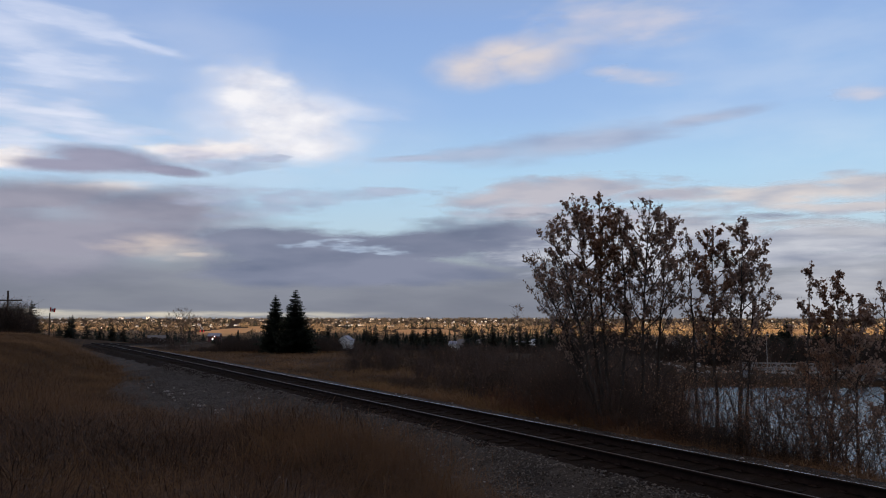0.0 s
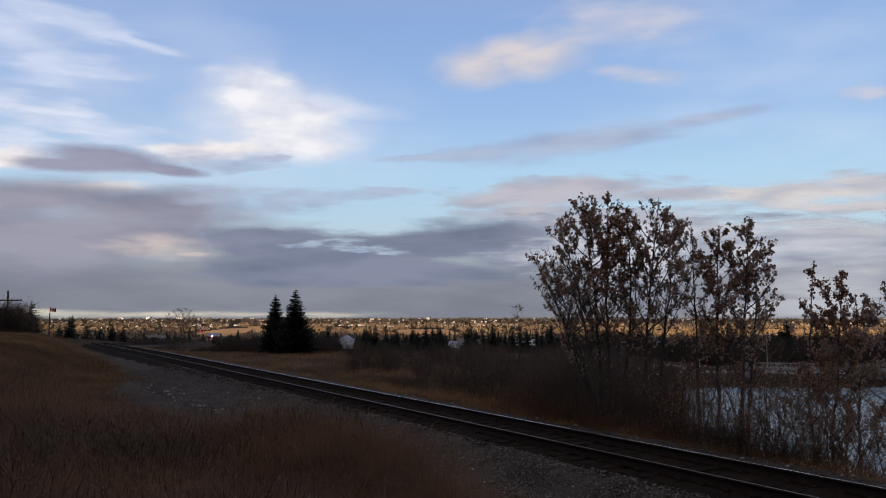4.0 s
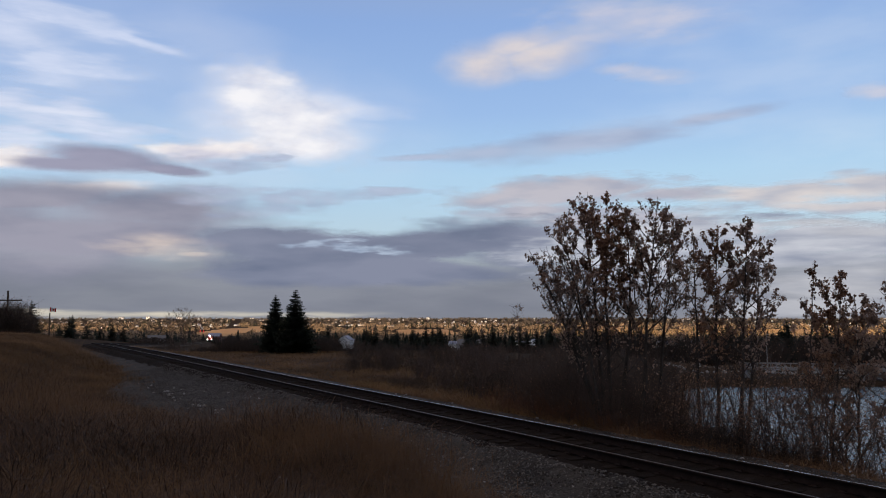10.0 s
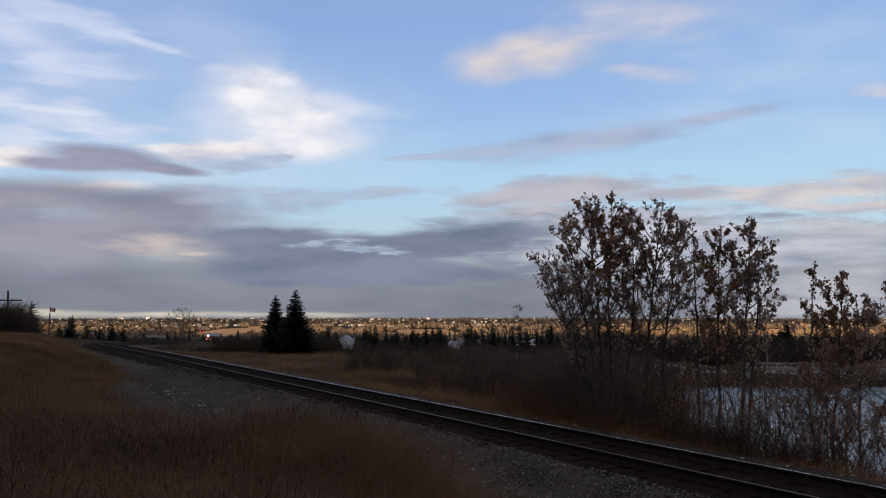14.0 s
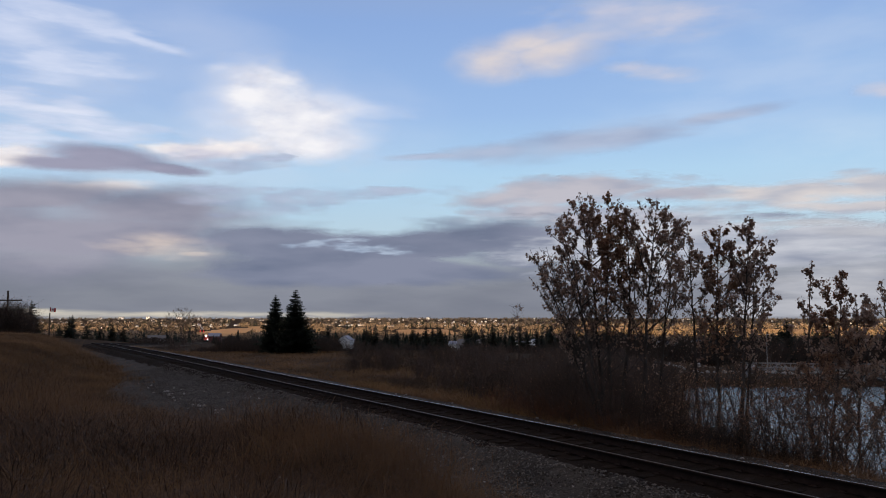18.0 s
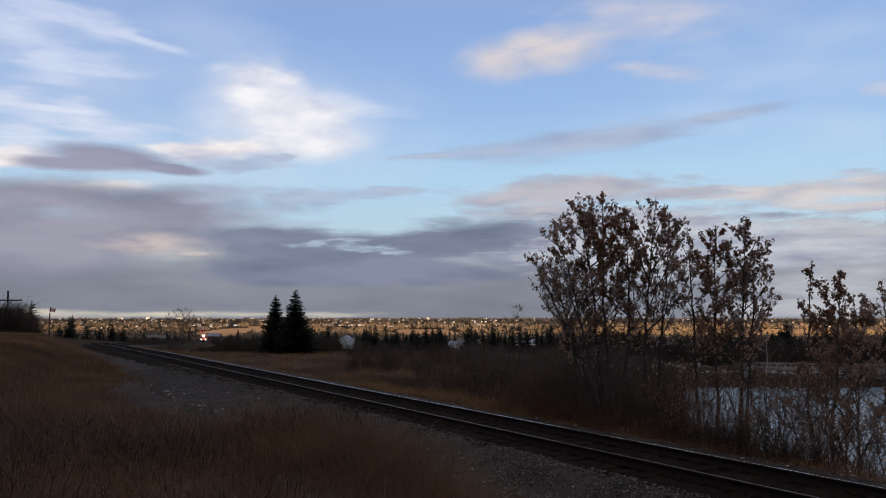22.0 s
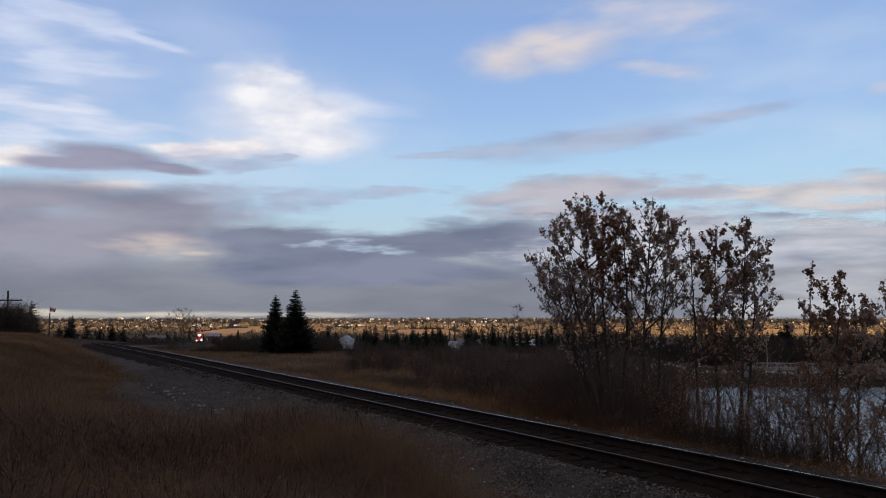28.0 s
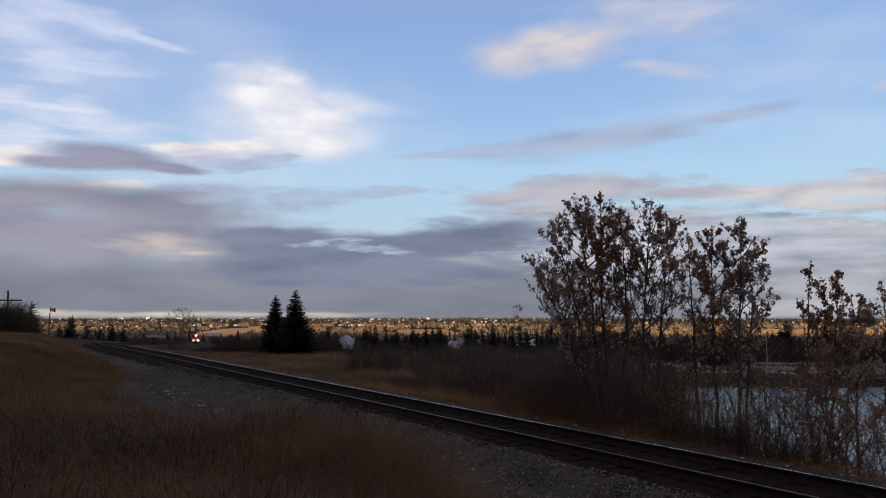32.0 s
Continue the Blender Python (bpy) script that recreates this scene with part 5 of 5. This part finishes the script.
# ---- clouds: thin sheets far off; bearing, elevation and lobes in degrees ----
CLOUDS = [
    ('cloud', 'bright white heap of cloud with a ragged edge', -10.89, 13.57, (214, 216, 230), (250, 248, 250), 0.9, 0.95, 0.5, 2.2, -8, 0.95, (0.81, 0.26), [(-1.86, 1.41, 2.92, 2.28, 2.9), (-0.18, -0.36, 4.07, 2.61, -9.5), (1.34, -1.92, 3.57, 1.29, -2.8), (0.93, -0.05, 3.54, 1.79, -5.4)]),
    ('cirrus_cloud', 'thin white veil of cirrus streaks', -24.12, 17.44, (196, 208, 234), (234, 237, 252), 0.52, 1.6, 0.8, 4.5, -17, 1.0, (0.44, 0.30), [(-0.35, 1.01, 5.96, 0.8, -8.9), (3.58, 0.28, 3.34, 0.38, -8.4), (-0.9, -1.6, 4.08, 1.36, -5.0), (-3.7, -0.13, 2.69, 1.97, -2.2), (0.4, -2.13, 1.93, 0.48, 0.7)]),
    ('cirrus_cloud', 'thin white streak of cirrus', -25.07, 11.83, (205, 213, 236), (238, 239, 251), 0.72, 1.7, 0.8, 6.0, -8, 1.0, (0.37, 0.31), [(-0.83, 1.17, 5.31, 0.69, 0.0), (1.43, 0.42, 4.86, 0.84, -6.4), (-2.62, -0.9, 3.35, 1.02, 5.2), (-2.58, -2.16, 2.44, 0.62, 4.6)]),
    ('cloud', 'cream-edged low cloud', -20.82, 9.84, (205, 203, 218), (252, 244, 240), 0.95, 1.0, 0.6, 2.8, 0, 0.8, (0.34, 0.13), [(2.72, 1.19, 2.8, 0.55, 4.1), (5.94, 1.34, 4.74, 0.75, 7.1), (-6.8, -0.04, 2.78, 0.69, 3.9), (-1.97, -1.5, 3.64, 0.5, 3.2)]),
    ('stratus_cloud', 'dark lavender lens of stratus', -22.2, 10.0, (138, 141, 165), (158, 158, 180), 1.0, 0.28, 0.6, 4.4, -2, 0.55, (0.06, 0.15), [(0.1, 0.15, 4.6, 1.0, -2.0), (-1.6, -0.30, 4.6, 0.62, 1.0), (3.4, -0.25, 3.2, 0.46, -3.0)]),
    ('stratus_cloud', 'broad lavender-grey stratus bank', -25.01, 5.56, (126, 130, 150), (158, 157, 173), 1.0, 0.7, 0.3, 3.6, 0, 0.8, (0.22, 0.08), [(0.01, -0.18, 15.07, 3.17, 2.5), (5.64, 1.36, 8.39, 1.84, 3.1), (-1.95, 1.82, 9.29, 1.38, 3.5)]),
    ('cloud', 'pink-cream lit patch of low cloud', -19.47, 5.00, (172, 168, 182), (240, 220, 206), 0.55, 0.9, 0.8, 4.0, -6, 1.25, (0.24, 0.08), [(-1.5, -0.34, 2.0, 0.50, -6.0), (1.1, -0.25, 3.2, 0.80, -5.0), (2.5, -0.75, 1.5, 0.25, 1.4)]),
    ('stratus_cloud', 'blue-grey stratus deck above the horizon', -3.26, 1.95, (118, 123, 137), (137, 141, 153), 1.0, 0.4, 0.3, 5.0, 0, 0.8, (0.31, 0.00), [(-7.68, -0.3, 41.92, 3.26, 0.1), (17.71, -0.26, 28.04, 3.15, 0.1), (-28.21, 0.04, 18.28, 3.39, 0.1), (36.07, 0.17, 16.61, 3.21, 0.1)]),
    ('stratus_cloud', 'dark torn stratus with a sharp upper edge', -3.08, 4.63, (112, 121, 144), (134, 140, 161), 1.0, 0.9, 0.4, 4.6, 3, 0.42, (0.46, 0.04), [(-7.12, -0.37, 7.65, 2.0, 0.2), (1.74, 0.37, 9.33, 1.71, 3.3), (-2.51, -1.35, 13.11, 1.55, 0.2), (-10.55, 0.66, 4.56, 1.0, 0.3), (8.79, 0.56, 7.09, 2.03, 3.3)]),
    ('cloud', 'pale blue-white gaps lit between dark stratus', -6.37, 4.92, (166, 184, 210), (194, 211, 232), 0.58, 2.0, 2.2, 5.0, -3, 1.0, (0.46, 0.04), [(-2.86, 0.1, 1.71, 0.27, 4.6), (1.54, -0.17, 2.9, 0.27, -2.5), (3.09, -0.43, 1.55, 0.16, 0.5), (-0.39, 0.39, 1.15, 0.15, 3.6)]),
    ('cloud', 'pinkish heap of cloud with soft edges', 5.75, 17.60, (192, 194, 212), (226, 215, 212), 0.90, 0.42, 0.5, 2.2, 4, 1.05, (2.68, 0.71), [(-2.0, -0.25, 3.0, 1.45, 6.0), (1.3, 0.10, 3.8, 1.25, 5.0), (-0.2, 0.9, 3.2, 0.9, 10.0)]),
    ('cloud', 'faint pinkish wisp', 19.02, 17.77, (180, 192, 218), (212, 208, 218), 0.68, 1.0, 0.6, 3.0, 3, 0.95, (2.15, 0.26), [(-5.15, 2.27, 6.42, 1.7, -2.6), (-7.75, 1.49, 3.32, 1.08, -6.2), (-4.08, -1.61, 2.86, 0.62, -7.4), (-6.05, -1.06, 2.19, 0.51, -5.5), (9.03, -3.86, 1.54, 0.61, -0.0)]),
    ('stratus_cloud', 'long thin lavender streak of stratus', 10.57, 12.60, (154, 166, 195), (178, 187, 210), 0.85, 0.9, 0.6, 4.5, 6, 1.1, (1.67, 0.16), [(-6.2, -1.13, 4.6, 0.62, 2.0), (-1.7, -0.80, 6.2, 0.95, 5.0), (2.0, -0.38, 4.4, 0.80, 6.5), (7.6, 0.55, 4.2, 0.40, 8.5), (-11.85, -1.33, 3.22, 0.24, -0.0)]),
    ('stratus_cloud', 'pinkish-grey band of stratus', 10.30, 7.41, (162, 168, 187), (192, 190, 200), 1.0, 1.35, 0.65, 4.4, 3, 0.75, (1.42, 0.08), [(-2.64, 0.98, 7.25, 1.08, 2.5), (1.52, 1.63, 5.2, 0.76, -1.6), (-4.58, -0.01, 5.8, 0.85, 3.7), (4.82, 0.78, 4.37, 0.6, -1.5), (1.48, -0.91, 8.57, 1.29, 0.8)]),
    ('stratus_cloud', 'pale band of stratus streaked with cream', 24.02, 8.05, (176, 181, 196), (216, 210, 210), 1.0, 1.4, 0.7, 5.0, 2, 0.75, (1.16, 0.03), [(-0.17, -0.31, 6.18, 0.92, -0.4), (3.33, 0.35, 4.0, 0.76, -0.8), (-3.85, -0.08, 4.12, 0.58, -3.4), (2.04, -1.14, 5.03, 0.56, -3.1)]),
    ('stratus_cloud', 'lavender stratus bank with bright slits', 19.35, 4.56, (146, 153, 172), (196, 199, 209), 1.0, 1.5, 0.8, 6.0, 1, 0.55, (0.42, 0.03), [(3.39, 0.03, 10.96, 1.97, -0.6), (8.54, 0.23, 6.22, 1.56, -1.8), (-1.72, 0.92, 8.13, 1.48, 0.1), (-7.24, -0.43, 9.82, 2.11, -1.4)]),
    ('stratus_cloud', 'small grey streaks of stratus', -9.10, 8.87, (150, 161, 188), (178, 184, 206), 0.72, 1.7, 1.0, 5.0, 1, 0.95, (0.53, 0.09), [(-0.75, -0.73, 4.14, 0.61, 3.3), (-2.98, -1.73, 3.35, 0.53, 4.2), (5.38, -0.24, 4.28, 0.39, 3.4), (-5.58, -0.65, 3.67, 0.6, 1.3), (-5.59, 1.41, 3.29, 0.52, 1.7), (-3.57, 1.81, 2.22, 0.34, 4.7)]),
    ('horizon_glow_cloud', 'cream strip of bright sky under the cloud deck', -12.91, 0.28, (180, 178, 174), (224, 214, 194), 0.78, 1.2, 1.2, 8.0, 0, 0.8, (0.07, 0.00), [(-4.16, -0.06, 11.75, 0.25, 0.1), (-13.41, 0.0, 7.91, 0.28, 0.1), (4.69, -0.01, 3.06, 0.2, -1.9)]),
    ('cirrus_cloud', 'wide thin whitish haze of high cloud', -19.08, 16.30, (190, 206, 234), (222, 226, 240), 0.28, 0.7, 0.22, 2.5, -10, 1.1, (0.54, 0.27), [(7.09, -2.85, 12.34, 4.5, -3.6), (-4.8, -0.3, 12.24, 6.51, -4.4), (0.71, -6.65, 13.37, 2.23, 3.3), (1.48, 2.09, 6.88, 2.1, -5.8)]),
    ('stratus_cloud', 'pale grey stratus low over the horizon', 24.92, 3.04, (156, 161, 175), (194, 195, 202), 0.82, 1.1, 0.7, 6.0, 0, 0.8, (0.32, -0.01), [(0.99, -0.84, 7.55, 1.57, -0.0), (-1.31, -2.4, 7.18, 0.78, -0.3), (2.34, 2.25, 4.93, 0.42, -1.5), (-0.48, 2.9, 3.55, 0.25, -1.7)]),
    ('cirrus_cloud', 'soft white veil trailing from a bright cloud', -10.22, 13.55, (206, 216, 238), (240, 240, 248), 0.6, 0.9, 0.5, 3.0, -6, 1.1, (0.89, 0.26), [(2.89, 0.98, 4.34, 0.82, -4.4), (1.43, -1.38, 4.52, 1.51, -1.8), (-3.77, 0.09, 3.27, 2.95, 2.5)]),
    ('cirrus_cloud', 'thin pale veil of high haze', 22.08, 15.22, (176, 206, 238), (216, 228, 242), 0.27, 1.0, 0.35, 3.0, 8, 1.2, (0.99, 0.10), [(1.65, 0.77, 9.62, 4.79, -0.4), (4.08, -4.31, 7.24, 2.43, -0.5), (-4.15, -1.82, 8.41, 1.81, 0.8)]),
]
CLOUD_R = 3900.0
CLOUD_DRIFT = []
ORDER = [10, 17, 16, 12, 4, 9, 3, 14, 7, 0, 11, 13, 5, 8, 15, 6, 2, 1, 20, 5.5, 18, 21]     # nearer sheets first


def cloud_material(dark, light, density, rag, size, stretch, tilt, lobes, edge, seed):
    """A soft sheet: lobes with torn edges, lit and shaded tones, clear elsewhere."""
    m = bpy.data.materials.new("cloud_vapour")
    m.use_nodes = True
    n, l = m.node_tree.nodes, m.node_tree.links
    n.clear()

    def node(kind, **inputs):
        k = n.new(kind)
        for key, val in inputs.items():
            k.inputs[int(key[1:]) if key[1:].isdigit() else key].default_value = val
        return k

    def math_(op, a, b):
        k = n.new("ShaderNodeMath")
        k.operation = op
        for i, x in enumerate((a, b)):
            if isinstance(x, (int, float)):
                k.inputs[i].default_value = x
            else:
                l.new(x, k.inputs[i])
        return k.outputs[0]

    co = n.new("ShaderNodeTexCoord")
    deg = n.new("ShaderNodeMapping")
    l.new(co.outputs["UV"], deg.inputs[0])
    grain = n.new("ShaderNodeMapping")
    grain.inputs["Rotation"].default_value = (0, 0, radians(-tilt))
    grain.inputs["Scale"].default_value = (1 / stretch, 1, 1)
    grain.inputs["Location"].default_value = (seed * 7.3, seed * 3.1, seed)
    l.new(deg.outputs[0], grain.inputs[0])
    warp = node("ShaderNodeTexNoise", Scale=size * 1.2, Detail=3.0)
    l.new(grain.outputs[0], warp.inputs["Vector"])
    sub = n.new("ShaderNodeVectorMath")
    sub.operation = "SUBTRACT"
    l.new(warp.outputs["Color"], sub.inputs[0])
    sub.inputs[1].default_value = (0.5, 0.5, 0.5)
    mul = n.new("ShaderNodeVectorMath")
    mul.operation = "MULTIPLY"
    l.new(sub.outputs[0], mul.inputs[0])
    thick = min(q[3] for q in lobes)
    mul.inputs[1].default_value = (min(2.4, 0.6 * max(q[2] for q in lobes)) * rag, min(1.0, 1.6 * thick) * rag, 0)
    add = n.new("ShaderNodeVectorMath")
    l.new(deg.outputs[0], add.inputs[0])
    l.new(mul.outputs[0], add.inputs[1])
    total = None
    for cx, cy, rx, ry, turn in lobes:
        mp = n.new("ShaderNodeMapping")
        mp.vector_type = "TEXTURE"
        mp.inputs["Location"].default_value, mp.inputs["Rotation"].default_value, mp.inputs["Scale"].default_value = (cx, cy, 0), (0, 0, radians(turn)), (rx * 1.75, ry * 1.75, 1)
        l.new(add.outputs[0], mp.inputs[0])
        ln = n.new("ShaderNodeVectorMath")
        ln.operation = "LENGTH"
        l.new(mp.outputs[0], ln.inputs[0])
        mr = n.new("ShaderNodeMapRange")
        mr.interpolation_type = "SMOOTHSTEP"
        mr.inputs["From Min"].default_value, mr.inputs["From Max"].default_value = 1.0, 0.0
        l.new(ln.outputs["Value"], mr.inputs["Value"])
        total = mr.outputs[0] if total is None else math_("MAXIMUM", total, mr.outputs[0])
    fine = node("ShaderNodeTexNoise", Scale=size * 1.7, Detail=8.0, Roughness=0.50 if edge > 0.7 else 0.56)
    l.new(grain.outputs[0], fine.inputs["Vector"])
    torn = math_("ADD", total, math_("MULTIPLY", math_("SUBTRACT", fine.outputs["Fac"], 0.5), 1.3 * rag))
    hem = n.new("ShaderNodeMapRange")
    hem.interpolation_type = "SMOOTHSTEP"
    hem.inputs["From Max"].default_value = 0.3
    l.new(total, hem.inputs["Value"])
    al = n.new("ShaderNodeMapRange")
    al.interpolation_type = "SMOOTHSTEP"
    al.inputs["From Min"].default_value, al.inputs["From Max"].default_value, al.inputs["To Max"].default_value = 0.575 - edge / 2, 0.575 + edge / 2, density
    l.new(torn, al.inputs["Value"])
    cover = math_("MULTIPLY", al.outputs[0], hem.outputs[0])
    tone = node("ShaderNodeTexNoise", Scale=size * 1.5, Detail=5.0)
    sh = n.new("ShaderNodeMapping")
    sh.inputs["Location"].default_value = (3.7, 0.35, 9)
    l.new(grain.outputs[0], sh.inputs[0])
    l.new(sh.outputs[0], tone.inputs["Vector"])
    tr = n.new("ShaderNodeMapRange")
    tr.inputs["From Min"].default_value, tr.inputs["From Max"].default_value = 0.33, 0.66
    l.new(math_("ADD", math_("MULTIPLY", total, 0.22), math_("SUBTRACT", tone.outputs["Fac"], 0.14)), tr.inputs["Value"])
    mix = n.new("ShaderNodeMix")
    mix.data_type = "RGBA"
    mix.inputs[6].default_value, mix.inputs[7].default_value = (*lin(*dark), 1), (*lin(*light), 1)
    l.new(tr.outputs[0], mix.inputs[0])
    em, tp, ms, out = n.new("ShaderNodeEmission"), n.new("ShaderNodeBsdfTransparent"), n.new("ShaderNodeMixShader"), n.new("ShaderNodeOutputMaterial")
    l.new(mix.outputs[2], em.inputs["Color"])
    l.new(cover, ms.inputs[0])
    l.new(tp.outputs[0], ms.inputs[1])
    l.new(em.outputs[0], ms.inputs[2])
    l.new(ms.outputs[0], out.inputs[0])
    return m


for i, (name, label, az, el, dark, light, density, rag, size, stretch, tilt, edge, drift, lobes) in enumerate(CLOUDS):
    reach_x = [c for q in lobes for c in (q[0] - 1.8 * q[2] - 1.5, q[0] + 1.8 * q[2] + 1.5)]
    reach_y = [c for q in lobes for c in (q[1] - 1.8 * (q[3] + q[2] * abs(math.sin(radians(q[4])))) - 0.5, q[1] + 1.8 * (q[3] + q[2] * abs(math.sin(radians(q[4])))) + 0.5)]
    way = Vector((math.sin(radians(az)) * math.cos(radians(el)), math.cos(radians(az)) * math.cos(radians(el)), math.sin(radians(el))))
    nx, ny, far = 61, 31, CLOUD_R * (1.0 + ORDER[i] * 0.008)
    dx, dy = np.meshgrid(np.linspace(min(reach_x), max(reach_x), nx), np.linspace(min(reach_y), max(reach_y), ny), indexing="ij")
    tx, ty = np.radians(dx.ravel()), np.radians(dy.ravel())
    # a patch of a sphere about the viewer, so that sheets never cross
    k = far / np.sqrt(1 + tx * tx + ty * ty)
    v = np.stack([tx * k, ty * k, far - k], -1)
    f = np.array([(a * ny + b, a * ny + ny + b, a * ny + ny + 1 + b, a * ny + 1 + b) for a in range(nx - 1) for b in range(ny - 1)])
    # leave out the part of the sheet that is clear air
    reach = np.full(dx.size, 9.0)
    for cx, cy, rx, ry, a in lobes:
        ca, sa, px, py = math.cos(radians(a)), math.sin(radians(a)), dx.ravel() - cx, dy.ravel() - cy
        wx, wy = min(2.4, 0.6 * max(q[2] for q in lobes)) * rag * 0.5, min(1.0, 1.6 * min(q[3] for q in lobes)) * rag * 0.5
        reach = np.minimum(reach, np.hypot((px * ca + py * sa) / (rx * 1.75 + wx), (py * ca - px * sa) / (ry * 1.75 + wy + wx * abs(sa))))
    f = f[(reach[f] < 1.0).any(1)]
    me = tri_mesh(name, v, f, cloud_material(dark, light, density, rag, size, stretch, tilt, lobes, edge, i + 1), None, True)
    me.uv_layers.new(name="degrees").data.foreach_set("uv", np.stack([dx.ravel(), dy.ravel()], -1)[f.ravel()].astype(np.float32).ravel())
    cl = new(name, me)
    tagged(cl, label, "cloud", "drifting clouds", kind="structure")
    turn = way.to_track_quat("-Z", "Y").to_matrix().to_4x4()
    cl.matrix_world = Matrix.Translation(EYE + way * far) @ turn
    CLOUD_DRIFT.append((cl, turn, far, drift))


GUST_TIMES = [0.0, 0.5, 1.0, 1.5, 2.0, 2.5, 3.0, 3.5, 4, 4.5, 5, 5.5, 6.0, 6.5, 7.0, 7.5, 8.0, 8.5, 9.0, 9.5, 10.0, 10.5, 11.0, 11.5, 12.0, 12.5, 13.0, 13.5, 14.0, 14.5, 15, 15.5, 16, 16.5, 17.0, 17.5, 18.0, 18.5, 19.0, 19.5, 20.0, 20.5, 21.0, 21.5, 22.0, 22.5, 23.0, 23.5, 24.0, 24.5, 25.0, 25.5, 26, 26.5, 27, 27.5, 28.0, 28.5, 29.0, 29.5, 30.0, 30.5, 31.0, 31.5, 32.0]
SWAY = ([-20, -20, -11, -4, 4, 5, 5, 9, 9, -4, -7, -11, 4, 5, 0, 0, 9, -4, -5, 5, 5, 4, 4, 16, 5, -4, 9, 20, 22, 14, 9, 12, -2, 0, 5, 9, 4, 11, 9, -4, -11, -4, 4, -9, 0, -5, 5, 4, 14, 5, 0, 0, -8, -3, -8, -11, -9, -5, -16, -20, -5, -14, -11, -16, -14],
        [-11, -11, -20, -26, -26, -16, -3, 3, 6, -2, -1, -2, -2, 3, -3, 2, 7, 13, 8, 7, 2, -7, -7, -3, 3, -2, 8, 8, 11, -3, -1, 9, 4, 13, -3, -8, 7, 18, 13, 8, 11, 7, -7, -8, -3, -2, -2, 2, 11, 13, 8, 8, 1, 5, 0, -3, -2, -2, 2, 2, -2, -11, -16, -11, -15])


# ---- what moves ----
def motions():
    # the train comes down the line towards the curve
    rows = []
    for t in (0.0, 4.0, 8.0, 12.0, 16.0, 20.0, 24.0, 28.0, 32.0):
        u = 700.0 - 7.7 * t
        p, a = line(u), float(np.interp(u, US, HEAD))
        rows.append((t, Matrix.Translation(p) @ Matrix.Rotation(-a, 4, "Z")))
    walk(loco, rows)
    # wind in the poplars: sideways sway of the tops in centimetres, each half second
    gust = SWAY
    times = GUST_TIMES
    for i, (tree, at, high) in enumerate(POPLARS):
        track_ = gust[0] if i < 7 else gust[1]
        rows = []
        for j, t in enumerate(times):
            k = min(max(j - (i % 4) // 2, 0), len(times) - 1)
            lean = 0.01 * track_[k] * (1.0 if i < 11 else 0.6) / high
            rows.append((t, Matrix.Translation(at) @ Matrix.Rotation(lean, 4, "Y") @ Matrix.Rotation(0.4 * lean * math.sin(t * 1.7 + i), 4, "X")))
        walk(tree, rows)
    # the flag's panels swing about their seams
    for i, (panel, x0, w) in enumerate(FLAG_PARTS):
        rows = []
        for j in range(65):
            t = j * 0.5
            x, y = 0.0, 0.0
            for m in range(i + 1):
                turn = 0.30 * math.sin(t * 4.1 - m * 1.2) + 0.10 * math.sin(t * 1.3 + m)
                if m < i:
                    x, y = x + FLAG_PARTS[m][2] * math.cos(turn), y + FLAG_PARTS[m][2] * math.sin(turn)
            droop = radians(6 + 6 * math.sin(t * 0.9 + i * 0.4))
            rows.append((t, Matrix.Translation((x + 0.06, y, -0.05 * i)) @ Matrix.Rotation(turn, 4, "Z") @ Matrix.Rotation(droop, 4, "Y")))
        walk(panel, rows)
    # clouds drift with the high wind
    for cl, turn, far, drift in CLOUD_DRIFT:
        rows = []
        for t in range(0, 33, 4):
            q = t / 32 - 0.5
            swing = turn @ Matrix.Rotation(-radians(drift[0]) * q, 4, "Y") @ Matrix.Rotation(radians(drift[1]) * q, 4, "X")
            rows.append((float(t), Matrix.Translation(EYE) @ swing @ Matrix.Translation((0, 0, -far))))
        walk(cl, rows)


motions()
